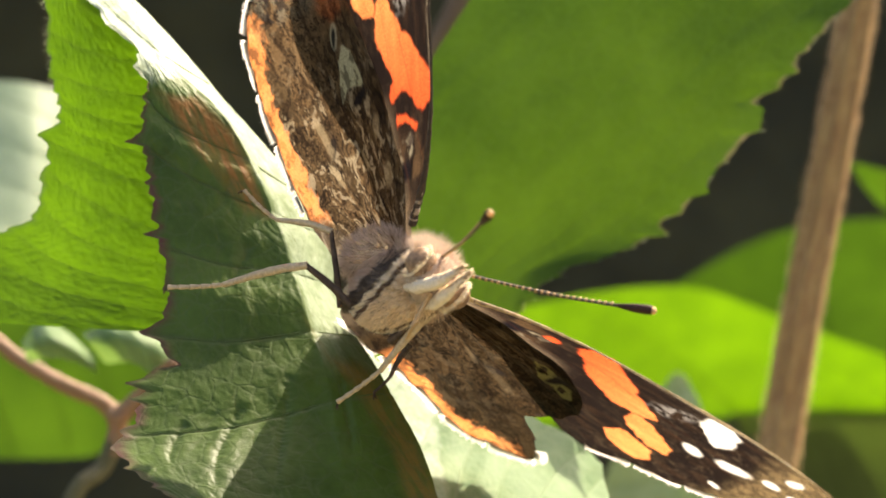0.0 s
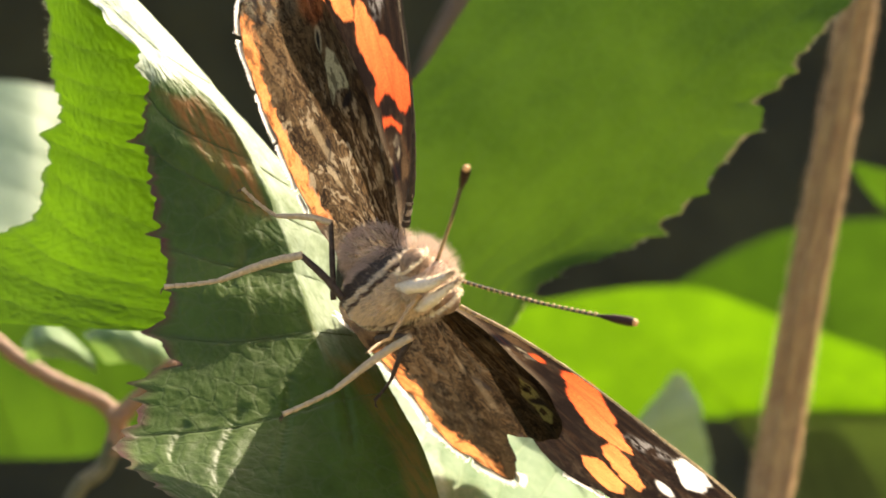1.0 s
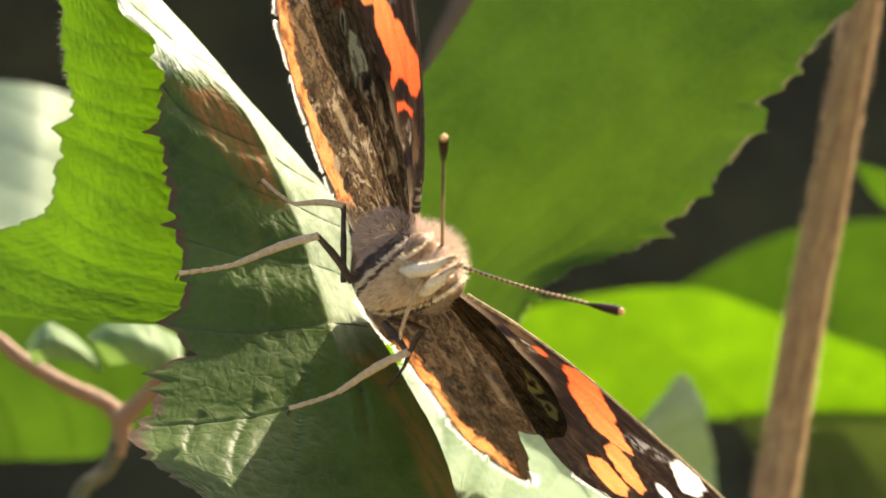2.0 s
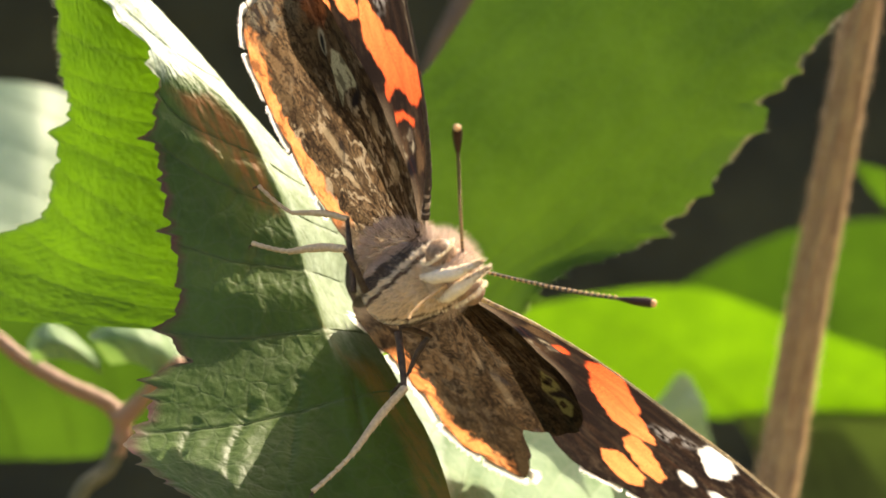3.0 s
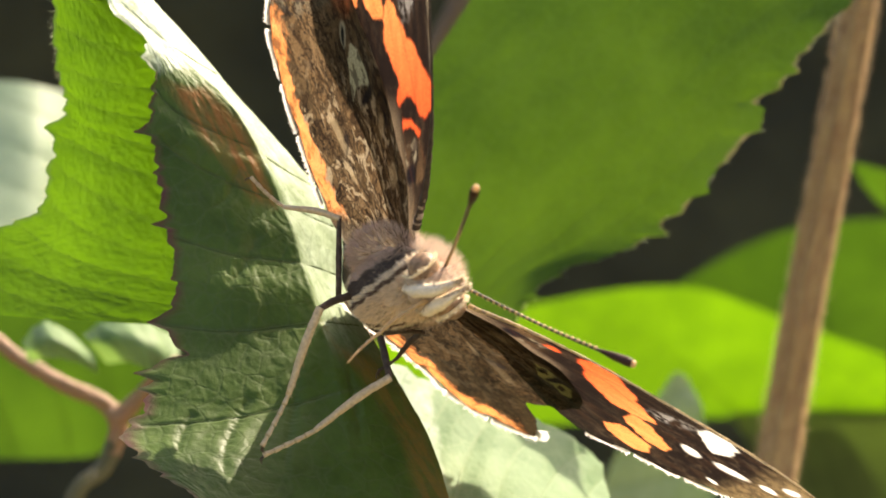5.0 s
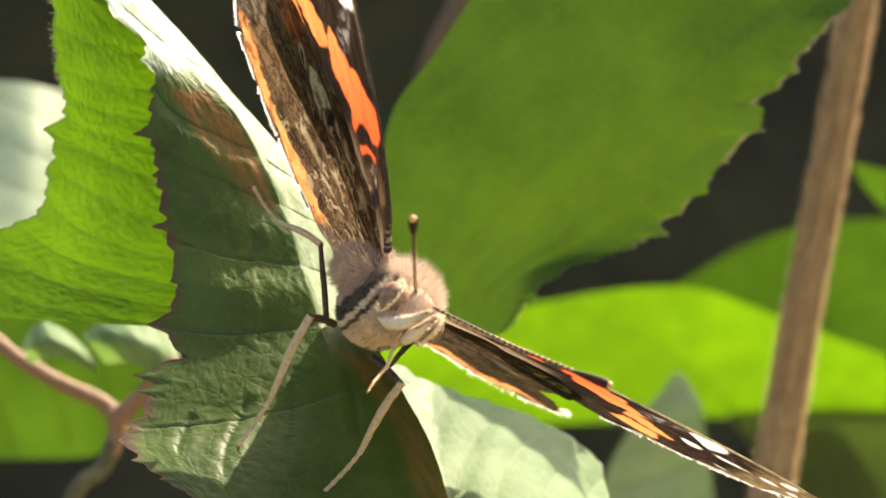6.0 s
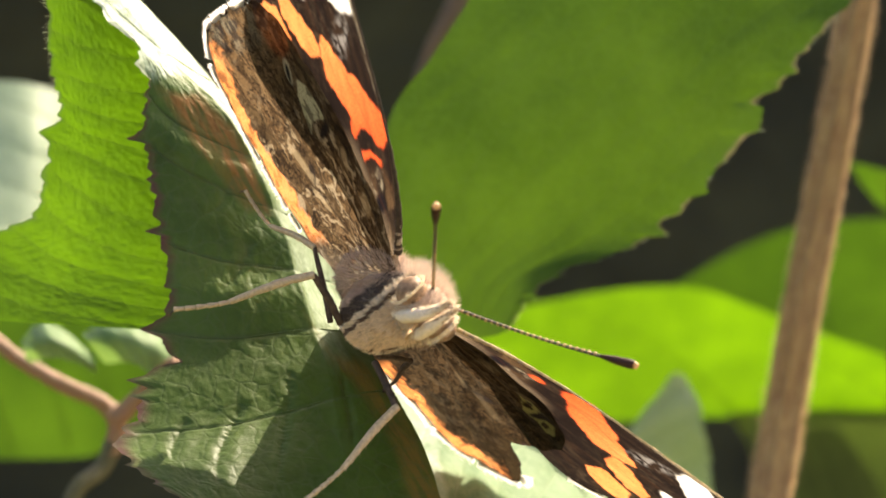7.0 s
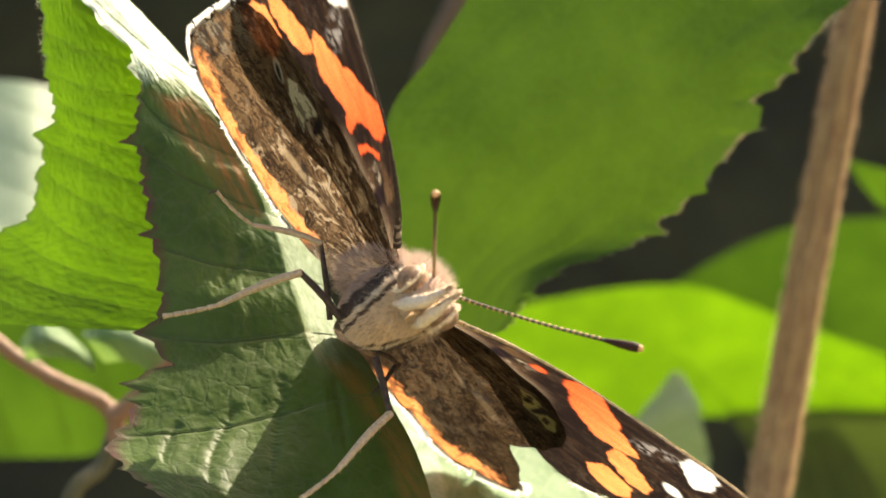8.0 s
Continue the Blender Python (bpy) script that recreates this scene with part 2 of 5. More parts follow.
def loft(rows, ns, nv, fold=0.0):
    """A smooth sheet through rows of points (each row runs across): (ns, nv, 3). fold: how sharply it creases along the inner columns."""
    rows = np.asarray(rows, float)
    along = catmull(rows, np.linspace(0, 1, ns))
    v = np.linspace(0, 1, nv)
    smooth = np.stack([catmull(a, v) for a in along])
    knots = np.linspace(0, 1, rows.shape[1])
    creased = np.stack([np.stack([np.interp(v, knots, a[:, k]) for k in range(3)], 1) for a in along])
    return smooth + (creased - smooth) * (fold * smoothstep(0.36, 0.46, v))[None, :, None]


def blade(name, rows, mat, ns=220, nv=90, teeth=9, tooth=1.0, fine=3, veins=8, slant=0.8, fan=None, quilt=0.25, rim=0.5, seed=0, wrinkle=0.05, skew=0.3, rib=0.0, fade=0.0, grooves=(), wide_rim=0.06, glare_at=None, hooks=(), wave=0.0, stains=(), grain=(70, 34), fold=0.0):
    """A serrated leaf. rows: across from the toothed margin inwards; tooth, quilt, wrinkle in mm."""
    g = loft(rows, ns, nv, fold)
    s = np.linspace(0, 1, ns)[:, None] * np.ones((1, nv))
    v = np.linspace(0, 1, nv)[None, :] * np.ones((ns, 1))
    du, dv = np.gradient(g, axis=0), np.gradient(g, axis=1)
    nrm = np.cross(du, dv)
    nrm /= np.linalg.norm(nrm, axis=2, keepdims=True) + 1e-9
    nrm *= -np.sign(nrm[:, :, 1:2].mean() or 1)
    out = -dv / (np.linalg.norm(dv, axis=2, keepdims=True) + 1e-9)

    def saw(x):
        t = x - np.floor(x)
        return np.where(t < 0.84, np.abs(t / 0.84) ** 0.75, np.abs((1 - t) / 0.16) ** 1.4)

    wob = s + 0.02 * np.sin(s * 17 + seed)
    edge = saw(wob * teeth) * tooth * (0.45 + 1.1 * vnoise(s * teeth * 0.7 + seed, s * 0, seed + 20)) + saw(wob * teeth * fine + 0.3) * tooth * 0.35 + (fnoise(s * 60, s * 0 + seed, seed) - 0.5) * tooth * 0.5
    edge = edge - 0.85 * tooth
    for at, far_out, half in hooks:
        u = (s - at) / half
        edge = edge + far_out * np.clip(1 - np.where(u < 0, -u, 2.2 * u), 0, 1) ** 1.3
    g = g + out * (edge * smoothstep(0.16, 0.0, v) ** 1.5)[:, :, None]
    if wave:
        g = g + nrm * (wave * (fnoise(s * 5, v * 2 + seed, seed + 6, 2) - 0.5) * smoothstep(0.3, 0.0, v))[:, :, None]
    vv = 1 - v
    k0 = np.arange(-3, int(veins) + 4)
    inner, outer = (k0 / veins, (k0 - slant) / veins) if fan is None else (np.array(fan[0]), np.array(fan[1]))

    def vein_at(w):
        return inner[:, None] + (outer - inner)[:, None] * (w - skew * w * (1 - w))

    wob_s = s + 0.05 / veins * (fnoise(s * 8, v * 8, seed + 5) - 0.5)
    at_v = vein_at(vv[0])
    ph = np.stack([np.interp(wob_s[:, j], at_v[:, j], np.arange(len(inner)) + 0.5) for j in range(nv)], 1)
    d = np.abs(ph - np.floor(ph) - 0.5)
    span = float(np.linalg.norm(np.diff(g[:, nv // 2], axis=0), axis=1).sum())
    wide = np.maximum(0.16 * np.abs(np.gradient(ph, axis=0)) * (ns - 1) / span, 0.004)
    line = np.exp(-(d / wide) ** 2)
    ph2 = vv * 11 + 2.2 * np.sin(ph * 2 * np.pi) * 0.25 + 2.0 * fnoise(s * 12, v * 8, seed + 9)
    d2 = np.abs(ph2 - np.floor(ph2) - 0.5)
    fine_line = np.exp(-(d2 / 0.07) ** 2) * 0.5
    quilt = quilt * (1 - fade * smoothstep(0.5, 0.75, v))
    lift = quilt * (np.cos(2 * np.pi * ph) * 0.5) - 0.35 * quilt * line + wrinkle * (fnoise(s * grain[0], v * grain[1], seed + 2, 3) * 2 - 1) - 0.15 * quilt * fine_line
    g = g + nrm * (lift * smoothstep(0, 0.08, v))[:, :, None]
    groove = np.zeros((ns, nv))
    flat = g.reshape(-1, 3)
    k = 200.8 / (200.8 + flat[:, 1])
    near = lambda p: np.unravel_index(np.argmin((flat[:, 0] * k - p[0]) ** 2 + (flat[:, 2] * k - p[2]) ** 2), (ns, nv))
    for p0, p1 in grooves:
        (i0, j0), (i1, j1) = near(p0), near(p1)
        u = np.linspace(0, 1, 24)
        path = g[np.clip((i0 + (i1 - i0) * u + 4 * np.sin(u * math.pi)).astype(int), 0, ns - 1), (j0 + (j1 - j0) * u).astype(int)]
        dist = np.min(np.linalg.norm(g[:, :, None, :] - path[None, None], axis=3) + 0.25 * u[None, None] ** 3, axis=2)
        groove = np.maximum(groove, np.exp(-(dist / 0.26) ** 2))
        g = g + nrm * (0.06 * np.exp(-((dist - 0.75) / 0.5) ** 2) - 0.12 * np.exp(-(dist / 0.26) ** 2))[:, :, None]
    base = g.reshape(-1, 3).mean(axis=0)
    me = mesh(name, (g.reshape(-1, 3) - base) * MM, grid_faces(ns, nv), mat)
    marks = np.zeros((ns, nv, 3))
    marks[:, :, 0] = np.clip(np.maximum(np.maximum(line, fine_line * 0.6), 0.5 * groove), 0, 1)
    e = smoothstep(wide_rim, 0.0, v - 0.02 + 0.05 * fnoise(s * 30, v * 5, seed + 4)) * rim
    marks[:, :, 1] = np.clip(e, 0, 1)
    for outline, strength, turn in stains:
        f = g.reshape(-1, 3)
        kk = 200.8 / (200.8 + f[:, 1])
        px, pz = f[:, 0] * kk, f[:, 2] * kk
        t = radians(turn)
        along, across = px * math.cos(t) + pz * math.sin(t), pz * math.cos(t) - px * math.sin(t)
        fibre = fnoise(along * 0.35 + 20, across * 2.6 + 40, 77, 4)
        m = smoothstep(0.25, -0.7, inside(px, pz, outline) + 0.9 * (fibre - 0.5)) * (0.3 + 0.7 * smoothstep(0.36, 0.58, fibre))
        marks[:, :, 2] = np.maximum(marks[:, :, 2], strength * m.reshape(ns, nv))
    # pale bands paint sun glare past the fold and at the leaf's end
    if glare_at:
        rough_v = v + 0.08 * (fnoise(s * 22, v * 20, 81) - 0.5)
        pale = smoothstep(glare_at[0], glare_at[0] + 0.04, rough_v) * (1 - 0.2 * smoothstep(0.2, 0.26, s) - 0.3 * smoothstep(0.3, 0.42, s)) * (0.75 + 0.5 * fnoise(s * 40, v * 30, 84))
        pale = np.maximum(pale, smoothstep(glare_at[1], glare_at[1] - 0.035, s + 0.05 * (fnoise(s * 25, v * 12, 83) - 0.5)))
        pale = pale * smoothstep(glare_at[2], glare_at[2] - 0.12, s + 0.1 * (fnoise(s * 9, v * 15, 82) - 0.5))
        colours(me, "glare_felt", np.repeat(pale.reshape(-1, 1), 3, axis=1))
    colours(me, "marks", marks.reshape(-1, 3))
    ribs = []
    if rib:
        w = np.linspace(0.04, 1.0, 26)
        for line_s in vein_at(w):
            jj = np.clip((1 - w) * (nv - 1), 0, nv - 1)
            ok = (line_s > 0.0) & (line_s < 1.0)
            if ok.sum() < 8:
                continue
            ii = line_s[ok] * (ns - 1)
            i0, j0 = ii.astype(int), jj[ok].astype(int)
            ribs.append((g[i0, j0] + nrm[i0, j0] * rib * 0.25 - base, rib * np.linspace(1.0, 0.35, ok.sum())))
    return me, base, ribs, g


def tube(name, pts, radii, mat, sides=12, n=40, ridges=0, ridge=0.0, caps=True, bumps=0.0, seed=0):
    """A tapering round tube along a smooth curve through pts (mm), with uv along it."""
    ts = np.linspace(0, 1, n)
    c, r = catmull(pts, ts), np.interp(ts, np.linspace(0, 1, len(radii)), radii)
    t = np.gradient(c, axis=0)
    t /= np.linalg.norm(t, axis=1, keepdims=True)
    ref = np.array([0.31, -0.87, 0.38])
    a = np.cross(t, ref)
    a /= np.linalg.norm(a, axis=1, keepdims=True)
    b = np.cross(t, a)
    th = np.linspace(0, 2 * np.pi, sides, endpoint=False)
    rr = r[:, None] * (1 + ridge * np.cos(ridges * th)[None, :])
    if bumps:
        rr = rr * (1 + bumps * (vnoise(ts[:, None] * n * 0.5 + th[None] * 0, th[None, :] * 2 + ts[:, None] * 0, seed) - 0.5))
    v = c[:, None, :] + rr[:, :, None] * (np.cos(th)[None, :, None] * a[:, None, :] + np.sin(th)[None, :, None] * b[:, None, :])
    verts = v.reshape(-1, 3).tolist() + [c[0].tolist(), c[-1].tolist()]
    f = grid_faces(n, sides, True)
    if caps:
        k = n * sides
        f += [((j + 1) % sides, j, k) for j in range(sides)] + [((n - 1) * sides + j, (n - 1) * sides + (j + 1) % sides, k + 1) for j in range(sides)]
    me = mesh(name, np.array(verts) * MM, f, mat)
    uv = me.uv_layers.new(name="UVMap")
    length = float(np.linalg.norm(np.diff(c, axis=0), axis=1).sum())
    idx = np.zeros(len(me.loops), dtype=np.int32)
    me.loops.foreach_get("vertex_index", idx)
    row, col = np.minimum(idx // sides, n - 1), idx % sides
    uv.data.foreach_set("uv", np.stack([col / sides, row / n * length / 10], 1).astype(np.float32).ravel())
    return me


def lobe(name, at, size, mat, turn=(0, 0, 0), rings=18, sides=24, rough=0.0, seed=0, taper=0.0):
    """A rounded lobe (mm) with optional taper along x and uneven skin."""
    th, ph = np.linspace(0, np.pi, rings)[:, None], np.linspace(0, 2 * np.pi, sides, endpoint=False)[None, :]
    x, y, z = np.cos(th) + 0 * ph, np.sin(th) * np.cos(ph), np.sin(th) * np.sin(ph)
    k = 1 + rough * (vnoise(th * 4 + 0 * ph, ph * 2 + 0 * th, seed) - 0.5)
    w = 1 - taper * x
    p = np.stack([x * size[0] * k, y * size[1] * k * w, z * size[2] * k * w], -1).reshape(-1, 3)
    m = np.array(Euler([radians(a) for a in turn]).to_matrix())
    return mesh(name, (p @ m.T + np.array(at)) * MM, grid_faces(rings, sides, True), mat)


def join(name, *meshes):
    """One mesh out of several, keeping each one's material."""
    bm = bmesh.new()
    mats = []
    for me in meshes:
        first = len(bm.faces)
        bm.from_mesh(me)
        bm.faces.ensure_lookup_table()
        mats.append(me.materials[0])
        for f in bm.faces[first:]:
            f.material_index = len(mats) - 1
    out = bpy.data.meshes.new(name)
    bm.to_mesh(out)
    bm.free()
    for m in mats:
        out.materials.append(m)
    return out


def strands(name, places, length, width, colour_of, lean, seed, jitter=0.35, mat=None, flat=False):
    """Fine hairs as tapering slips; places: points and normals (mm)."""
    rng = np.random.RandomState(seed)
    v, f, col = [], [], []
    for p, nrm in places:
        d = nrm + np.array(lean) + rng.normal(0, jitter, 3)
        d /= np.linalg.norm(d)
        s = np.cross(d, np.array((0.0, 0.0, 1.0)) if flat else rng.normal(0, 1, 3))
        s /= np.linalg.norm(s) + 1e-9
        ln = length * rng.uniform(0.5, 1.25)
        bend = np.array(lean) * 0.3 * ln
        k = len(v)
        m = p + d * ln * 0.5 + bend * 0.25
        v += [p - s * width, p + s * width, m - s * width * 0.75, m + s * width * 0.75, p + d * ln + bend]
        f += [(k, k + 1, k + 3, k + 2), (k + 2, k + 3, k + 4)]
        c = np.array(colour_of(p, nrm)) * rng.uniform(0.85, 1.15)
        col += [c * 0.8, c * 0.8, c, c, c * 1.1]
    me = mesh(name, np.array(v) * MM, f, mat or HAIR)
    colours(me, "pattern", np.clip(np.array(col), 0, 1))
    return me


# ---- ground, bank, background ----
def ground_sheet():
    n, size = 60, 40.0
    bm = bmesh.new()
    bmesh.ops.create_grid(bm, x_segments=n, y_segments=n, size=size)
    for v in bm.verts:
        v.co.z = 0.02 * noise.noise(v.co * 0.7)
    me = bpy.data.meshes.new("ground")
    bm.to_mesh(me)
    bm.free()
    me.materials.append(BOUNCE_GROUND)
    ob = new("ground", me)
    ob.location = (0, 0, -0.45)
    return tagged(ob, "unseen ground under the brambles, pale so that it bounces sunlight up", "ground", kind="structure")


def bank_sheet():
    """A steep earth bank added behind the plants as a dark backdrop; its near face lies in shade."""
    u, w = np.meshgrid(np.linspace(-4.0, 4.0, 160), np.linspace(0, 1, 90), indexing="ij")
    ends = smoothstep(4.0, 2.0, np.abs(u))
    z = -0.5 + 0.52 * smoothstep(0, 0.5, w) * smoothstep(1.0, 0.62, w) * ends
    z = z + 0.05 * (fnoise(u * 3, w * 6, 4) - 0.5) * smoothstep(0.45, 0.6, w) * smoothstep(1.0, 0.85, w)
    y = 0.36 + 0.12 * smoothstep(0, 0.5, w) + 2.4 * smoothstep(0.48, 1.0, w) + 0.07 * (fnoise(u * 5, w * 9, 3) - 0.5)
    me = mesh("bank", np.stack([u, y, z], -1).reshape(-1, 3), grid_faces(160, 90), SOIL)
    return tagged(new("bank", me), "steep earth bank added as a dark backdrop behind the plants, near face in shade", "bank", kind="structure")


ground_sheet()
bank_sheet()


# ---- leaves and stems ----
def leaf_thing(name, rows, mat, label, blade_label="", hairs=0, **kw):
    me, base, ribs, g = blade("blade", rows, mat, **kw)
    ob = new(name)
    ob.empty_display_size = 0.002
    ob.matrix_basis = vpose(*base)
    part("blade", me, ob, blade_label)
    if hairs:
        rng = np.random.RandomState(17)
        rows_at = rng.randint(2, len(g) - 2, hairs)
        places = [(g[i, 0] - base, (g[i, 0] - g[i, 6]) / np.linalg.norm(g[i, 0] - g[i, 6])) for i in rows_at]
        part("hair", strands("hair", places, 0.45, 0.02, lambda p, n: (0.45, 0.5, 0.3), (0, 0, 0.1), 18, 0.3), ob, "short stiff marginal hairs")
    for pts, radii in ribs:
        rm = tube("vein", pts[::3] if len(pts) > 12 else pts, radii, mat, sides=6, n=40, caps=False)
        colours(rm, "marks", np.array((0.7, 0.0, 0.0)))
        part("vein", rm, ob)
    return tagged(ob, label, "leaf", name.replace("_leaf", " leaves")), base, g


STREAKS = [(-18.43, 10.12), (-15.62, 9.83), (-13.39, 7.67), (-11.95, 4.90), (-10.80, 1.76), (-12.67, 2.34), (-16.05, 6.44)]
DRY_SIDE = [(-9.22, -3.74), (-7.16, -6.52), (-5.18, -7.16), (-3.02, -9.32), (-1.15, -12.92), (0.40, -16.52), (0.58, -18.68), (-1.76, -18.68), (-3.38, -12.92), (-5.18, -9.86), (-7.52, -7.16)]
perch, PERCH_AT, PERCH_GRID = leaf_thing("bramble_leaf", [
    [(-25.96, 12.50, 19.16), (-24.87, 13.00, 19.28), (-24.22, 14.00, 19.48), (-23.53, 16.50, 19.52)],
    [(-20.56, 11.60, 12.79), (-19.72, 12.40, 12.57), (-18.72, 13.60, 12.91), (-17.51, 16.80, 13.22)],
    [(-20.26, 10.80, 7.81), (-17.58, 10.60, 7.81), (-14.14, 11.20, 8.13), (-13.25, 17.00, 8.15)],
    [(-19.22, 9.40, 2.11), (-15.40, 9.20, 1.92), (-11.18, 9.80, 2.11), (-7.95, 16.50, 1.85)],
    [(-18.18, 7.00, -3.32), (-14.10, 6.80, -3.50), (-9.42, 7.80, -3.03), (-7.15, 13.50, -3.41)],
    [(-19.29, 3.80, -8.95), (-13.72, 3.80, -9.50), (-7.53, 5.20, -8.83), (-3.51, 7.50, -9.30)],
    [(-20.61, 0.20, -12.94), (-14.36, 0.00, -13.46), (-6.68, 1.80, -13.40), (-1.17, 4.00, -13.62)],
    [(-15.98, -4.50, -16.15), (-12.78, -5.00, -17.16), (-6.19, -2.50, -17.74), (0.40, 0.50, -18.37)]],
    LEAF_SHADED, "dark green bramble leaf with jagged reddish rim, under the butterfly, shade put into its colour",
    ns=400, nv=170, teeth=24, tooth=0.34, fine=2, quilt=0.26, rim=1.0, seed=1, wrinkle=0.05, rib=0.05, fade=0.6, wide_rim=0.075,
    fan=([-0.1, 0.2, 0.39, 0.46, 0.55, 0.63, 0.72, 0.95, 1.15], [-0.4, -0.05, 0.2, 0.305, 0.475, 0.63, 0.82, 1.06, 1.3]),
    hooks=((0.09, 0.8, 0.035), (0.125, -0.9, 0.02), (0.16, 0.6, 0.02), (0.2, -0.2, 0.03), (0.302, 1.5, 0.018), (0.372, 0.5, 0.01), (0.46, 1.15, 0.014), (0.556, 0.5, 0.009), (0.627, 1.5, 0.034), (0.672, -1.5, 0.03), (0.712, 1.7, 0.022), (0.74, 1.0, 0.016), (0.79, -0.5, 0.03), (0.85, 0.5, 0.03), (0.9, 0.7, 0.012), (0.95, 0.5, 0.012)),
    grooves=(((-13.0, 0.0, -10.3), (-14.4, 0.0, -15.0)), ((-9.8, 0.0, -8.3), (-10.4, 0.0, -14.9)), ((-6.4, 0.0, -8.6), (-5.7, 0.0, -13.0)), ((-16.5, 0.0, -11.3), (-17.3, 0.0, -13.5)), ((-12.4, 0.0, 0.0), (-14.0, 0.0, -2.8)),
             ((-13.5, 0.0, 4.4), (-15.1, 0.0, 2.0))),
    stains=((STREAKS, 0.95, -62), (DRY_SIDE, 0.4, -58)), glare_at=(0.655, 0.185, 0.7), fold=0.9)


backlit_leaf, BACKLIT_AT, _ = leaf_thing("bramble_leaf", [
    [(-27.25, 15.10, 18.04), (-25.12, 15.10, 18.04), (-22.66, 15.60, 18.08)],
    [(-27.00, 15.60, 12.45), (-24.01, 15.60, 12.65), (-19.25, 16.60, 12.98)],
    [(-26.44, 16.10, 9.18), (-23.87, 16.10, 8.79), (-18.52, 17.10, 8.83)],
    [(-27.63, 16.60, 6.47), (-23.93, 16.60, 5.88), (-17.78, 17.60, 4.35)],
    [(-28.48, 17.10, 2.19), (-24.35, 16.90, 0.82), (-17.38, 17.60, -0.35)],
    [(-33.83, 17.60, -0.16), (-26.33, 17.10, -2.30), (-17.78, 17.60, -3.48)],
    [(-34.55, 17.20, -4.85), (-27.05, 16.60, -5.34), (-18.56, 17.60, -5.83)]],
    LEAF_BACKLIT, "bright green bramble leaf, wavy veined, glowing against the light, part of the glow in its colour",
    ns=300, nv=120, teeth=16, tooth=0.24, fine=2, veins=11, slant=1.1, quilt=0.035, rim=0.45, seed=2, wrinkle=0.045, rib=0.02, hairs=90,
    hooks=((0.02, 0.6, 0.03), (0.43, 1.1, 0.07), (0.52, -0.5, 0.06)))

leaf_thing("bramble_leaf", [
    [(32.91, 42.00, 20.50), (17.17, 41.00, 20.42), (2.92, 46.00, 20.84)],
    [(27.31, 41.00, 14.56), (13.32, 42.00, 14.41), (-0.80, 47.00, 15.15)],
    [(23.24, 42.00, 8.31), (10.31, 43.00, 8.78), (-4.28, 48.00, 10.08)],
    [(16.26, 43.00, 1.27), (6.43, 45.00, 1.81), (-5.08, 48.00, 0.94)],
    [(8.82, 44.00, -2.37), (2.92, 46.00, -2.61), (-4.19, 48.00, -3.52)],
    [(5.32, 44.50, -6.55), (2.48, 46.00, -7.03), (-1.07, 48.00, -7.54)]],
    LEAF_BACK, "broad green bramble leaf with a jagged pinkish rim, behind the butterfly",
    ns=300, nv=100, teeth=16, tooth=0.45, fine=2, skew=0.0, fan=([0.34 * k + 0.07 * math.sin(2.3 * k) for k in range(-1, 12)], [0.34 * k + 0.1 * math.sin(1.7 * k) - 2.1 for k in range(-1, 12)]), quilt=0.055, rim=0.6, seed=3, rib=0.02, wrinkle=0.06, grain=(12, 60), wide_rim=0.012, wave=2.4, hairs=70,
    hooks=((0.235, 1.0, 0.02), (0.31, -1.3, 0.04), (0.375, 1.0, 0.03), (0.51, 0.8, 0.016), (0.575, -0.5, 0.03), (0.605, 1.2, 0.02), (0.72, 0.7, 0.015), (0.8, 0.9, 0.015), (0.88, 0.8, 0.02)))

# its left end carries a painted strip of sun glare
leaf_thing("bramble_leaf", [
    [(-7.89, 26.00, -6.46), (-5.75, 22.00, -10.34), (-5.49, 12.00, -17.51)],
    [(-3.42, 26.00, -8.42), (-2.54, 21.00, -12.68), (-1.68, 12.00, -17.51)],
    [(0.65, 27.00, -10.17), (1.23, 21.00, -13.88), (1.75, 12.00, -17.89)],
    [(4.76, 28.00, -11.53), (4.83, 22.00, -14.74), (4.83, 13.00, -18.36)],
    [(8.94, 30.00, -13.41), (8.74, 25.00, -16.15), (8.39, 16.00, -18.81)],
    [(11.74, 33.00, -15.80), (11.99, 29.00, -17.67), (12.02, 22.00, -19.53)]],
    LEAF_PALE, "pale grey-green leaf in full sun below the butterfly's wing",
    ns=200, nv=80, teeth=7, tooth=0.4, fine=2, veins=6, slant=-1.5, quilt=0.16, rim=0.1, seed=4, rib=0.05, wrinkle=0.04, glare_at=(2.0, 0.34, 2.0))

leaf_thing("broad_leaf", [
    [(-22.57, 163.00, -11.02), (-18.78, 168.00, -16.46), (-6.99, 174.00, -23.45)],
    [(-1.57, 163.00, -9.72), (-0.40, 169.00, -15.71), (3.10, 175.00, -21.49)],
    [(11.48, 163.00, -6.13), (13.66, 169.00, -13.19), (15.98, 177.00, -20.93)],
    [(27.65, 163.00, -4.37), (29.39, 171.00, -11.93), (31.05, 179.00, -20.36)],
    [(40.40, 165.00, -8.46), (42.95, 173.00, -14.01), (44.66, 179.00, -20.36)],
    [(56.79, 165.00, -14.36), (58.37, 173.00, -17.36), (59.64, 179.00, -20.70)]],
    LEAF_SUN, "smooth broad yellow-green leaf glowing against the light", ns=80, nv=40, rib=0.1, teeth=1, tooth=0.1, veins=3, quilt=0.08, rim=0.0, seed=5)
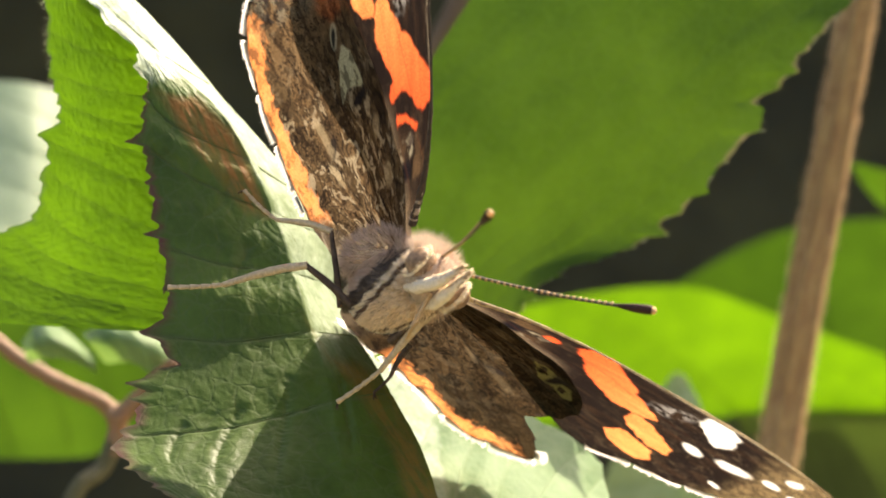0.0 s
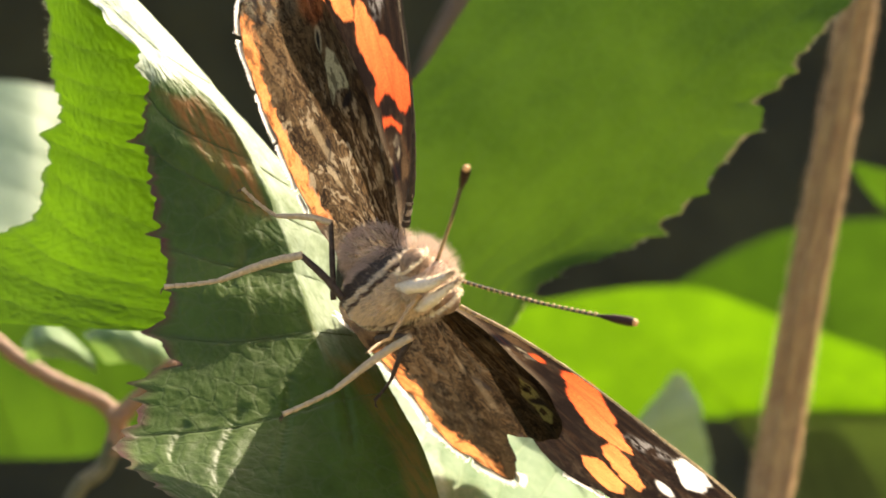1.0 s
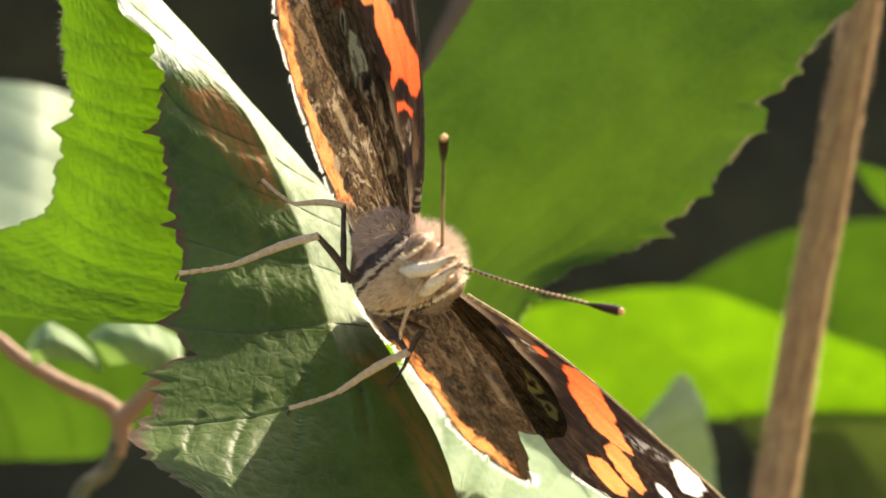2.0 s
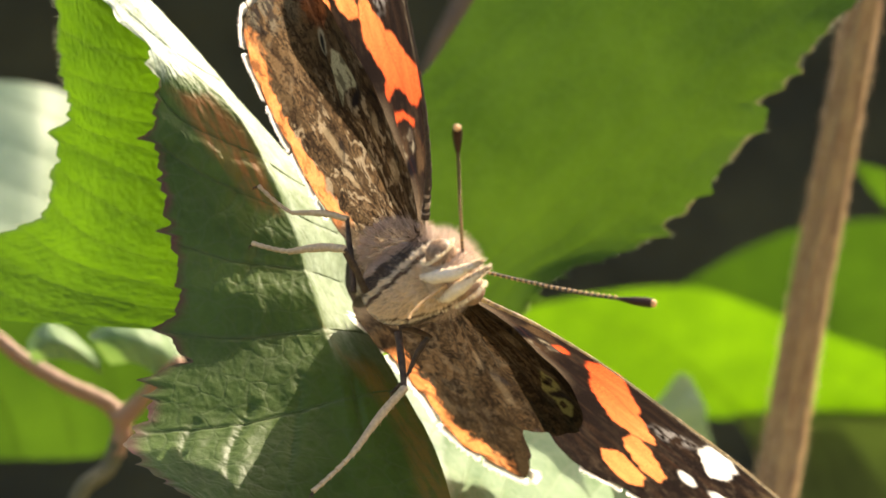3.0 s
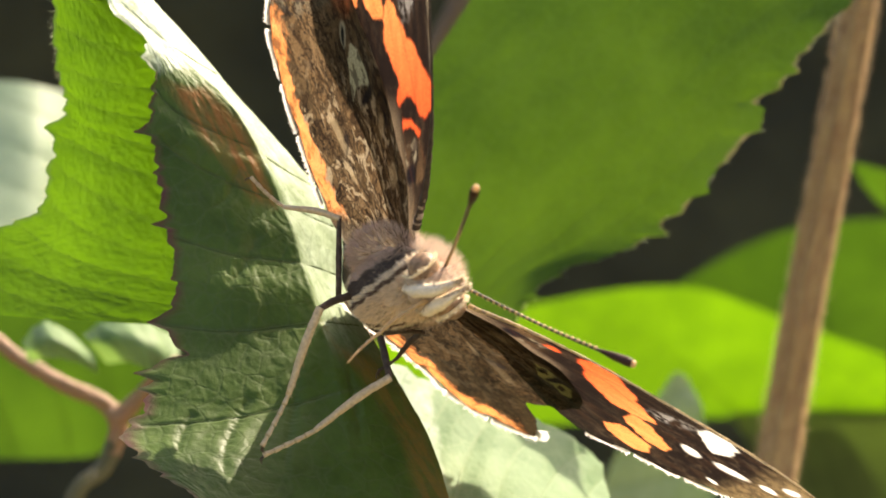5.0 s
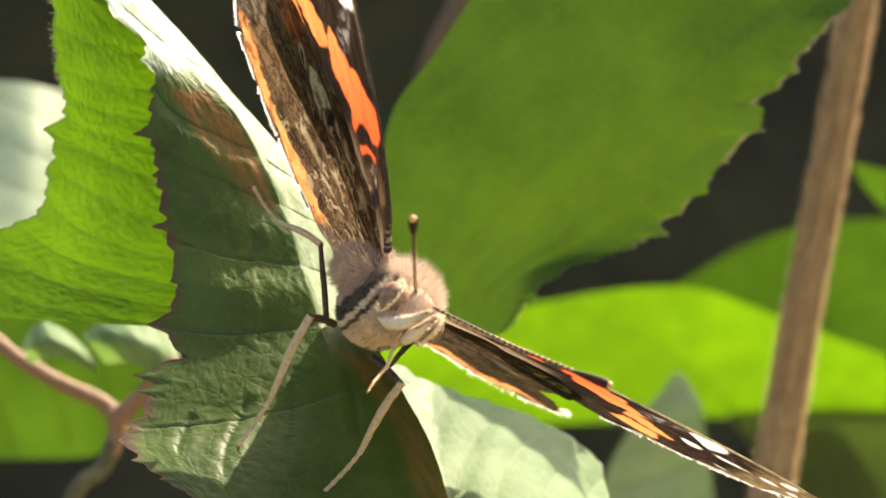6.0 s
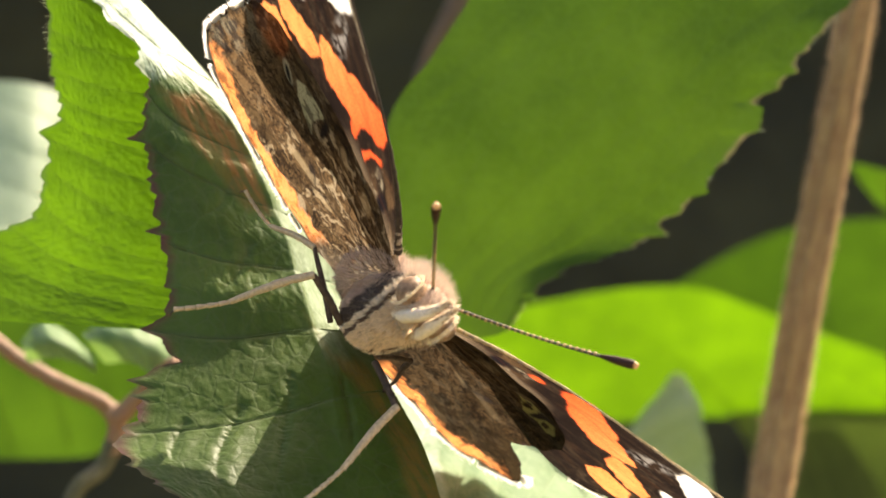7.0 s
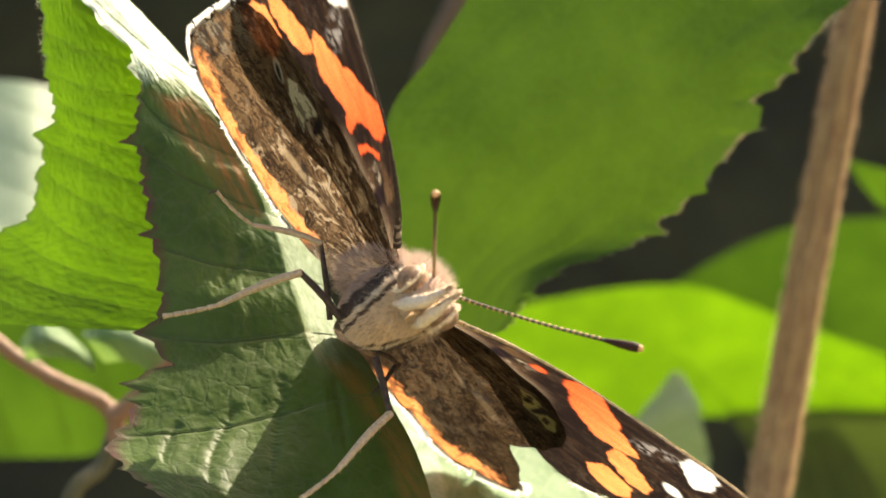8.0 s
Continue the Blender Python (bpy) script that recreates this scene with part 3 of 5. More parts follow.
leaf_thing("broad_leaf", [
    [(27.25, 193.00, -5.58), (29.52, 195.00, -8.44), (33.57, 201.00, -14.34)],
    [(38.55, 193.00, 0.78), (41.79, 197.00, -7.06), (44.59, 203.00, -21.65)],
    [(49.14, 193.00, 3.46), (51.32, 199.00, -7.10), (53.55, 205.00, -22.48)],
    [(61.85, 193.00, 3.95), (62.79, 199.00, -7.10), (63.73, 205.00, -22.84)]],
    LEAF_MID, "smooth broad green leaf further back", ns=80, nv=40, rib=0.1, teeth=1, tooth=0.1, veins=3, quilt=0.08, rim=0.0, seed=6)
leaf_thing("broad_leaf", [
    [(43.49, 138.00, 9.48), (44.36, 140.00, 8.62), (45.23, 142.00, 7.44)],
    [(47.14, 138.00, 8.56), (47.41, 140.00, 6.78), (47.69, 142.00, 4.67)],
    [(51.99, 138.00, 7.35), (52.30, 140.00, 5.56), (52.61, 142.00, 2.52)]],
    LEAF_MID, "narrow green leaf behind the tall stem", ns=50, nv=30, rib=0.1, teeth=1, tooth=0.1, veins=3, quilt=0.05, rim=0.0, seed=7)
leaf_thing("bramble_leaf", [
    [(24.65, 116.00, -13.12), (23.27, 115.00, -12.40), (21.74, 115.00, -14.38)],
    [(26.24, 116.00, -16.98), (22.42, 115.00, -17.21), (18.06, 113.00, -18.79)],
    [(27.23, 117.00, -22.16), (23.13, 117.00, -22.73), (16.09, 113.00, -23.01)],
    [(27.46, 117.00, -27.86), (22.56, 117.00, -27.86), (14.96, 113.00, -27.51)]],
    LEAF_GREY, "blurred grey-green leaf low behind the wing", ns=60, nv=40, rib=0.1, teeth=3, tooth=0.5, veins=4, quilt=0.1, rim=0.0, seed=8)
leaf_thing("bramble_leaf", [
    [(34.18, 176.00, -19.52), (38.06, 188.00, -25.02), (40.67, 200.00, -32.98)],
    [(44.99, 176.00, -19.19), (47.12, 188.00, -25.02), (49.29, 200.00, -32.98)],
    [(57.83, 176.00, -19.52), (59.67, 188.00, -25.02), (61.51, 200.00, -32.98)]],
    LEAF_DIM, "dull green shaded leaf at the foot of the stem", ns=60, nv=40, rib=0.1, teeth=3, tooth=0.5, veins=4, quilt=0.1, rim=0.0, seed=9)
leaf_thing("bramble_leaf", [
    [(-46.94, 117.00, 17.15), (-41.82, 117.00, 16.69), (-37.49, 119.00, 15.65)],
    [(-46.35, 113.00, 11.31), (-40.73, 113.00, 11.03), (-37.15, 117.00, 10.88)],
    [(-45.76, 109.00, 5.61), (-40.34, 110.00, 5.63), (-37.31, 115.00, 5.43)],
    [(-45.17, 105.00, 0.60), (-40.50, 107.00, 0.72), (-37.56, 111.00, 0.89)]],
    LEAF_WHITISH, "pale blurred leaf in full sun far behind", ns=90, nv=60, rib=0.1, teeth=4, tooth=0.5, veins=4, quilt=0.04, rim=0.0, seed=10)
leaf_thing("bramble_leaf", [
    [(-51.63, 125.00, -6.95), (-51.95, 127.00, -12.87), (-52.43, 130.00, -21.88)],
    [(-42.29, 125.00, -6.07), (-42.55, 127.00, -14.05), (-42.47, 131.00, -22.07)],
    [(-34.11, 125.00, -6.37), (-34.91, 127.00, -12.87), (-35.93, 131.00, -21.36)],
    [(-26.68, 127.00, -7.58), (-28.03, 129.00, -11.77), (-29.39, 131.00, -16.60)]],
    LEAF_MID, "blurred bright green leaf behind the reddish twig", ns=90, nv=50, rib=0.1, teeth=3, tooth=0.4, veins=4, quilt=0.1, rim=0.0, seed=11)
leaf_thing("bramble_leaf", [
    [(-34.74, 59.00, -7.50), (-34.33, 58.00, -8.54), (-34.09, 59.00, -9.36)],
    [(-32.89, 58.00, -5.98), (-32.19, 55.00, -7.29), (-31.72, 56.00, -8.88)],
    [(-30.81, 58.00, -6.82), (-30.08, 55.00, -7.98), (-29.56, 56.00, -9.39)],
    [(-28.60, 59.00, -8.90), (-28.38, 57.00, -9.57), (-28.39, 58.00, -10.25)]],
    LEAF_MIST, "small curled pale leaf on the reddish twig", ns=70, nv=40, rib=0.1, teeth=4, tooth=0.3, veins=5, quilt=0.07, rim=0.0, seed=12)
leaf_thing("bramble_leaf", [
    [(-30.06, 62.00, -7.11), (-29.27, 60.00, -7.71), (-28.11, 61.00, -9.57)],
    [(-27.54, 60.00, -5.80), (-26.44, 57.00, -7.12), (-25.61, 58.00, -9.33)],
    [(-24.50, 60.00, -6.03), (-23.94, 57.00, -7.81), (-23.75, 58.00, -10.35)],
    [(-22.10, 62.00, -7.49), (-21.84, 59.00, -9.27), (-21.93, 60.00, -11.36)]],
    LEAF_MIST, "pale sunlit leaflet beside the small curled leaf", ns=70, nv=40, rib=0.1, teeth=4, tooth=0.3, veins=4, quilt=0.1, rim=0.0, seed=14)


def stem_thing(name, pts, radii, mat, label, category, part_name="shaft", foot=None, foot_mat=None, **kw):
    """A stem whose upper part bends through pts; a straight foot carries it to the ground."""
    base = np.array(foot)
    ob = new(name)
    ob.empty_display_size = 0.002
    ob.matrix_basis = vpose(*base)
    part(part_name, tube(part_name, np.array(pts) - base, radii, mat, **kw), ob)
    last, before = np.array(pts[-1]) - base, np.array(pts[-2]) - base
    way = (last - before) / np.linalg.norm(last - before) * 20
    part("foot", tube("foot", [last - way * 0.05, last + way, last * 0.7 + way, last * 0.35, last * 0.0], [radii[-1], radii[-1], radii[-1] * 1.1, radii[-1] * 1.2, radii[-1] * 1.3], foot_mat or mat, sides=16, n=50), ob)
    return tagged(ob, label, category), base


tall, TALL_AT = stem_thing("plant_stem", [(36.40, 66.00, 27.79), (35.08, 68.00, 18.36), (32.92, 70.00, 5.39), (30.89, 71.00, -5.80), (29.54, 72.00, -14.62), (27.68, 72.00, -25.38)],
                           [1.3, 1.35, 1.55, 1.65, 1.7, 1.8], STEM, "tall brown ribbed plant stem with fine hairs", "stem", foot=(10.0, 182.0, -432.0), sides=48, n=90, ridges=6, ridge=0.1)
def stem_hair():
    """Short pale hairs that stand off the tall stem."""
    rng = np.random.RandomState(5)
    c = catmull([(36.40, 66.00, 27.79), (35.08, 68.00, 18.36), (32.92, 70.00, 5.39), (30.89, 71.00, -5.80), (29.54, 72.00, -14.62), (27.68, 72.00, -25.38)], np.linspace(0.03, 0.97, 6500))
    places = []
    for k, p in enumerate(c):
        th = rng.uniform(0, 2 * math.pi)
        n = np.array((math.cos(th), math.sin(th), 0.1))
        places.append((p + n * (1.3 + 0.45 * k / 6500) * 0.97 - TALL_AT, n))
    part("hair", strands("hair", places, 0.8, 0.016, lambda p, n: (0.75, 0.55, 0.32), (0, 0, 0.1), 6, 0.3), tall, "fine pale stem hairs")


twig, TWIG_AT = stem_thing("bramble_twig", [(-40.07, 64.00, -5.65), (-35.80, 64.00, -9.07), (-32.00, 64.00, -11.35), (-28.44, 64.00, -13.01), (-27.30, 64.00, -14.90), (-27.90, 64.00, -17.20)],
                           [0.58, 0.62, 0.66, 0.72, 0.85, 0.75], TWIG, "reddish brown forked bramble twig", "twig", part_name="main_shoot", foot_mat=TWIG_SHADED, foot=(-45.0, 175.0, -435.0), sides=20, n=70, bumps=0.25)
part("side_shoot", tube("side_shoot", np.array([(-27.07, 60.00, -14.21), (-25.15, 59.50, -12.32), (-23.62, 58.00, -10.72), (-21.65, 54.00, -9.09)]) - TWIG_AT, [0.9, 0.7, 0.6, 0.5], TWIG, sides=16, n=30, bumps=0.2), twig)
stem_thing("plant_stem", [(3.80, 120.00, 30.54), (1.78, 120.00, 24.21), (-0.52, 122.00, 19.16), (-3.15, 125.00, 10.57)], [1.6, 1.7, 1.8, 1.8], STEM_SHADED, "brown stem far back, its shade put into a darker colour", "stem", foot=(-16.0, 330.0, -395.0), sides=16, n=30)


stem_hair()


# ---- butterfly ----
bug = tagged(new("butterfly"), "brown butterfly with orange bands and ragged wings on a leaf", "butterfly")
bug.empty_display_size = 0.003
HINGE = (3.04, 1.22, 1.64)
FORE = [(0.2, 1.4), (2.0, 1.9), (4.7, 4.4), (9.0, 6.9), (14.8, 9.0), (19.7, 10.6), (24.0, 11.4), (26.8, 11.2), (27.4, 9.6), (26.4, 5.9),
        (24.8, 1.2), (22.2, -1.9), (19.2, -4.4), (17.2, -6.2), (15.4, -6.8), (13.2, -5.8), (8.5, -2.6), (4.0, -1.4), (1.0, -0.9)]
HIND_R = [(0.2, 1.0), (5.0, 2.6), (11.0, 2.4), (16.5, 1.0), (19.4, -1.0), (19.9, -3.9), (19.8, -7.3), (19.5, -9.9), (18.2, -11.5), (16.6, -12.2), (14.3, -12.0), (12.0, -11.9),
          (9.6, -11.3), (6.8, -10.6), (5.0, -9.9), (3.0, -8.7), (1.0, -7.3), (-0.6, -5.4), (-0.8, -2.0)]
HIND_L = [(0.2, 1.0), (5.0, 2.4), (10.5, 1.8), (13.6, -1.5), (13.7, -5.0), (12.9, -8.0), (14.6, -9.6), (15.9, -11.4), (16.9, -13.2), (15.6, -15.2), (13.8, -16.4), (11.5, -16.7),
          (8.7, -15.4), (5.0, -14.3), (2.0, -14.0), (-0.8, -11.5), (-1.2, -7.0), (-0.6, -2.0)]


def mixc(c, m, col):
    return c * (1 - m[..., None]) + np.array(col) * m[..., None]


def spot(a, b, ca, cb, ra, rb, turn=0.0, soft=0.25, jag=0.25, seed=0):
    t = radians(turn)
    x, y = (a - ca) * math.cos(t) + (b - cb) * math.sin(t), -(a - ca) * math.sin(t) + (b - cb) * math.cos(t)
    r = np.sqrt((x / ra) ** 2 + (y / rb) ** 2) + jag * (fnoise(a * 2.2, b * 2.2, seed + 40) - 0.5)
    return smoothstep(1 + soft * 0.5, 1 - soft, r)


BAND = [
    [(8.7, 5.7), (9.3, 5.0), (10.2, 4.3), (11.0, 3.3), (11.9, 2.6), (12.8, 2.5), (13.7, 2.0), (15.2, 2.6), (16.2, 3.3), (16.4, 4.0), (15.8, 4.6), (14.0, 5.2), (13.0, 6.0), (11.6, 6.9), (10.4, 7.5), (9.2, 7.0)],
    [(10.6, 4.3), (9.6, 2.3), (10.0, 2.2), (11.2, 3.4)],
    [(15.3, 1.6), (15.2, 2.6), (16.4, 2.9), (17.8, 2.5), (19.2, 1.9), (19.6, 0.4), (18.4, -0.2), (17.2, -0.1), (16.0, 0.7)],
    [(15.9, -2.0), (16.2, -0.6), (17.4, -0.45), (19.0, -0.55), (19.6, -1.6), (19.0, -3.2), (17.8, -3.5), (16.6, -2.9)],
    [(8.9, 2.7), (8.1, 2.5), (8.3, 3.3), (7.6, 4.6), (8.0, 4.9), (8.7, 3.6)]]
WHITE = [(17.4, 7.6), (17.2, 9.4), (18.6, 10.0), (19.6, 9.7), (20.2, 7.6), (19.5, 6.3)]
OLIVE = [(8.2, 0.9), (9.6, 1.1), (10.6, 0.2), (11.9, 0.1), (12.6, -1.2), (12.0, -1.7), (10.9, -0.9), (9.6, -0.9), (8.6, 0.1)]
PALE = [(14.2, -0.6), (13.7, 0.0), (11.5, 0.7), (11.3, 0.4), (11.5, -1.0), (10.8, -2.4), (11.3, -2.4), (12.2, -1.9), (13.5, -1.5)]


def fore_pattern(a, b, r, side):
    ang = np.arctan2(b + 1.0, a + 1.5)
    f1, f2 = fnoise(a * 1.3, b * 1.3, 11), fnoise(ang * 26, r * 14, 12)
    f3 = fnoise(a * 2.6, b * 2.6, 13)
    c = np.zeros((*a.shape, 3)) + np.array((0.013, 0.009, 0.008))
    c = mixc(c, smoothstep(0.5, 0.75, f2) * 0.5, (0.045, 0.026, 0.016))
    c = mixc(c, smoothstep(0.58, 0.72, f1) * 0.3, (0.06, 0.042, 0.028))
    c = mixc(c, smoothstep(0.62, 0.7, f3) * 0.35 * smoothstep(14, 18, a), (0.1, 0.075, 0.05))
    # brown basal streaks along the veins, blue-grey flecks behind the front edge, brown dusting at the tip
    base = smoothstep(8.5, 5.0, a)
    c = mixc(c, base * smoothstep(0.45, 0.65, fnoise(ang * 14, a * 0.5, 14)) * 0.6, (0.13, 0.08, 0.042))
    c = mixc(c, base * smoothstep(0.52, 0.6, fnoise(ang * 20 + 4, a * 0.8, 15)) * 0.8, (0.03, 0.02, 0.014))
    c = mixc(c, smoothstep(3.0, -1.0, b) * smoothstep(11.0, 8.5, a) * 0.9, (0.4, 0.31, 0.21))
    flecks = spot(a, b, 16.0, 6.5, 1.9, 0.8, 55, 0.5, 0.6, 1) * smoothstep(0.45, 0.58, fnoise(a * 2.4, b * 3.4, 16))
    c = mixc(c, flecks * 0.75, (0.25, 0.24, 0.23))
    c = mixc(c, spot(a, b, 6.7, 3.2, 1.15, 0.5, 55, 0.5, 0.9, 2) * smoothstep(0.4, 0.55, fnoise(a * 2.2, b * 2.2, 17)) * 0.8, (0.36, 0.32, 0.23))
    c = mixc(c, spot(a, b, 7.1, 3.6, 0.6, 0.25, 60, 0.4, 0.8, 3) * 0.9, (0.06, 0.045, 0.035))
    c = mixc(c, spot(a, b, 5.3, 2.4, 0.8, 0.45, 40, 0.4, 0.5, 4), (0.012, 0.01, 0.012))
    tip = smoothstep(22.5, 25.5, a + 1.6 * (f1 - 0.5) + 0.12 * b)
    c = mixc(c, tip * (0.45 + 0.5 * smoothstep(0.4, 0.6, f3)), (0.2, 0.145, 0.075))
    # the orange-red band and the red fleck before it
    wa, wb = a + 0.55 * (fnoise(a * 1.9, b * 1.9, 21) - 0.5), b + 0.55 * (fnoise(a * 1.9, b * 1.9, 22) - 0.5)
    band = np.zeros(a.shape)
    for poly in BAND if side < 0 else (BAND[0], BAND[2], BAND[3]):
        band = np.maximum(band, smoothstep(0.1, -0.1, inside(wa, wb, poly)))
    if side > 0:
        band = np.maximum(band, spot(a, b, 7.3, 4.5, 0.7, 0.4, 50, 0.3, 0.5, 4))
    warm = smoothstep(9, 19, a)
    tone = np.array((0.8, 0.11, 0.035)) * (1 - warm[..., None]) + np.array((0.86, 0.29, 0.095)) * warm[..., None]
    tone = tone * (0.72 + 0.56 * f2[..., None])
    c = c * (1 - band[..., None]) + tone * band[..., None]
    cut = np.exp(-((b - (0.05 * (a - 9) + 4.7)) / 0.05) ** 2) * 0.5 + np.exp(-((b - (0.1 * (a - 14) + 3.3)) / 0.05) ** 2) * 0.4
    c = mixc(c, np.clip(cut, 0, 1) * 0.8, (0.09, 0.03, 0.015))
    # white spots
    white = smoothstep(0.12, -0.12, inside(wa, wb, WHITE))
    c = mixc(c, white * (1 - 0.5 * np.exp(-((b - 8.2 - 0.25 * (a - 18.6)) / 0.07) ** 2)), (0.9, 0.88, 0.82))
    for ca, cb, ra, rb, tt in ((19.6, 3.7, 0.8, 0.6, 0), (22.0, 5.3, 1.35, 0.75, 40), (24.0, 7.2, 0.65, 0.55, 40), (24.4, 9.3, 0.7, 0.4, 60), (23.0, 1.6, 0.5, 0.4, 0), (25.6, 7.6, 0.5, 0.35, 60)):
        c = mixc(c, spot(a, b, ca, cb, ra, rb, tt, 0.35, 0.35, int(ca * 7)), (0.9, 0.88, 0.82))
    # front edge ticks and white fringe between the veins
    edge_d = np.interp(a, [p[0] for p in FORE[1:8]], [p[1] for p in FORE[1:8]]) - b
    tick = smoothstep(0.35, 0.1, edge_d) * smoothstep(0.45, 0.6, np.sin(r * 150) * 0.5 + 0.5) * (a < 24)
    c = mixc(c, tick * 0.8, (0.35, 0.3, 0.22))
    return c


def hind_pattern(a, b, margin, side):
    """Marbled bark-like browns drawn out along the veins, a pale patch, and an orange strip at the outer margin."""
    ang = np.arctan2(b - 1.0, a + 1.5)
    rad = np.hypot(a, b)
    wx, wy = fnoise(a * 0.9, b * 0.9, 61) - 0.5, fnoise(a * 0.9 + 5, b * 0.9, 62) - 0.5
    f1, f2, f3 = fnoise(ang * 15 + wx * 3, rad * 0.5 + wy, 31, 5), fnoise(ang * 26 + wx * 4, rad * 0.9 + wy * 2, 32, 5), fnoise(a * 2.0 + wx * 2, b * 2.0 + wy * 2, 33, 4)
    f4 = fnoise(ang * 22 + wy * 6, rad * 0.8 + wx * 3, 37, 5)
    long1, long2 = fnoise(ang * 9 + wx * 1.5, rad * 0.16 + wy, 34, 4), fnoise(ang * 30 + wx * 4, rad * 0.3 + wy, 35, 4)
    c = np.zeros((*a.shape, 3)) + np.array((0.15, 0.1, 0.052))
    c = mixc(c, smoothstep(0.45, 0.62, long1) * 0.8, (0.24, 0.15, 0.075))
    c = mixc(c, smoothstep(0.56, 0.68, f1) * 0.55, (0.3, 0.2, 0.11))
    c = mixc(c, smoothstep(0.55, 0.64, long2) * 0.8, (0.045, 0.027, 0.016))
    c = mixc(c, smoothstep(0.56, 0.62, f2) * 0.6, (0.06, 0.036, 0.02))
    c = mixc(c, smoothstep(0.63, 0.7, f3) * 0.3, (0.36, 0.27, 0.17))
    c = mixc(c, smoothstep(0.6, 0.65, f4) * 0.85 * smoothstep(14, 9, a), (0.022, 0.015, 0.012))
    apex = smoothstep(16.5, 18.5, a + 2.0 * wx) * smoothstep(-12.0, -9.0, b + 2 * wy)
    c = mixc(c, apex * smoothstep(0.45, 0.55, fnoise(a * 1.2, b * 1.2, 39, 4)) * 0.7, (0.26, 0.24, 0.18))
    c = mixc(c, apex * smoothstep(0.55, 0.62, fnoise(a * 1.3 + 9, b * 1.3, 40, 4)) * 0.8, (0.04, 0.035, 0.035))
    c = mixc(c, np.exp(-(np.abs(((ang * 5.2 + wx * 0.12) % 1) - 0.5) / 0.035) ** 2) * 0.6, (0.035, 0.022, 0.015))
    # fine dark net lines and pale dashes drawn out along the veins
    n1, n2 = fnoise(ang * 17 + wx * 3, rad * 0.75 + wy * 2, 91, 3), fnoise(ang * 28 + wy * 5, rad * 1.3 + wx * 3, 92, 3)
    c = mixc(c, np.exp(-(np.abs(n1 - 0.5) / 0.034) ** 2) * 0.9, (0.02, 0.013, 0.01))
    c = mixc(c, np.exp(-(np.abs(n2 - 0.52) / 0.014) ** 2) * 0.55, (0.03, 0.02, 0.014))
    # the left wing's shade is put into its pattern: pale marks and browns cut down
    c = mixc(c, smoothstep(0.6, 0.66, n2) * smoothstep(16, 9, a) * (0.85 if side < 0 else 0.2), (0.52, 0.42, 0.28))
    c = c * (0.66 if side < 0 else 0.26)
    if side < 0:
        tri = smoothstep(0.08, -0.08, inside(a + 0.5 * wx, b + 0.5 * wy, PALE))
        c = mixc(c, tri * 0.95, (0.48, 0.46, 0.3))
        c = mixc(c, tri * smoothstep(0.52, 0.6, fnoise(a * 1.9 + 2, b * 1.9, 41, 3)) * 0.8, (0.1, 0.085, 0.055))
        c = mixc(c, spot(a, b, 14.95, -1.35, 0.95, 0.4, 20, 0.25, 0.3, 5) * 0.9, (0.36, 0.34, 0.24))
        c = mixc(c, spot(a, b, 14.85, -1.4, 0.75, 0.22, 20, 0.3, 0.3, 6), (0.02, 0.02, 0.02))
    else:
        loop = inside(a + 0.8 * wx, b + 0.8 * wy, OLIVE)
        c = mixc(c, smoothstep(0.1, -0.15, loop) * smoothstep(0.35, 0.5, fnoise(a * 1.4, b * 1.4, 42)) * 0.8, (0.22, 0.21, 0.08))
    c = mixc(c, spot(a, b, 10.7, -0.2, 1.1, 0.35, 62, 0.4, 0.5, 7), (0.02, 0.015, 0.015))
    c = mixc(c, spot(a, b, 8.3, -4.7, 0.9, 0.4, 25, 0.4, 0.5, 8) * 0.9, (0.02, 0.016, 0.015))
    for ca, cb, ra, rb, tt in ((8.5, 0.9, 1.0, 0.4, 20), (6.8, -1.2, 0.9, 0.3, -15), (9.2, -5.4, 1.6, 0.45, -25), (6.4, -5.0, 1.2, 0.3, -40), (5.4, 1.0, 0.8, 0.35, 10)):
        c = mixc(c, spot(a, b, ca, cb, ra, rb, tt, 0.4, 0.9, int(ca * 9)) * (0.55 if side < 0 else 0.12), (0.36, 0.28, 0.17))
    turn = np.degrees(np.arctan2(b, a))
    strip = smoothstep(0.12, 0.3, margin) * smoothstep(2.2, 1.6, margin / (1.45 if side < 0 else 1.15) + 1.9 * (f3 - 0.5)) * smoothstep(-28 if side < 0 else -40, -34 if side < 0 else -46, turn + 8 * (f3 - 0.5)) * (smoothstep(-74, -62, turn) if side < 0 else smoothstep(-90, -80, turn)) * smoothstep(3.5, 5.0, a)
    c = c * (1 - strip[..., None]) + (np.array((0.82, 0.29, 0.095)) * (0.35 + 1.15 * f2[..., None])) * strip[..., None]
    c = mixc(c, strip * smoothstep(0.58, 0.66, fnoise(a * 1.4, b * 1.4, 44)) * 0.75, (0.1, 0.05, 0.025))
    inner = smoothstep(-60, -70, turn + 10 * wx) if side < 0 else smoothstep(-80, -90, turn + 10 * wx)
    c = mixc(c, inner * 0.75, (0.11, 0.085, 0.06))
    c = mixc(c, inner * smoothstep(0.55, 0.65, fnoise(ang * 18 + wx * 5, rad * 0.8, 45)) * 0.7, (0.3, 0.26, 0.2))
    c = mixc(c, strip * smoothstep(0.5, 0.62, f1) * 0.6, (0.85, 0.38, 0.15))
    beads = smoothstep(0.75, 0.95, np.sin(run_of(a, b) * 3.0) * 0.5 + 0.5) * smoothstep(0.5, 0.2, margin) * (turn < -25)
    return mixc(c, np.clip(beads, 0, 1) * 0.85, (0.05, 0.035, 0.03))


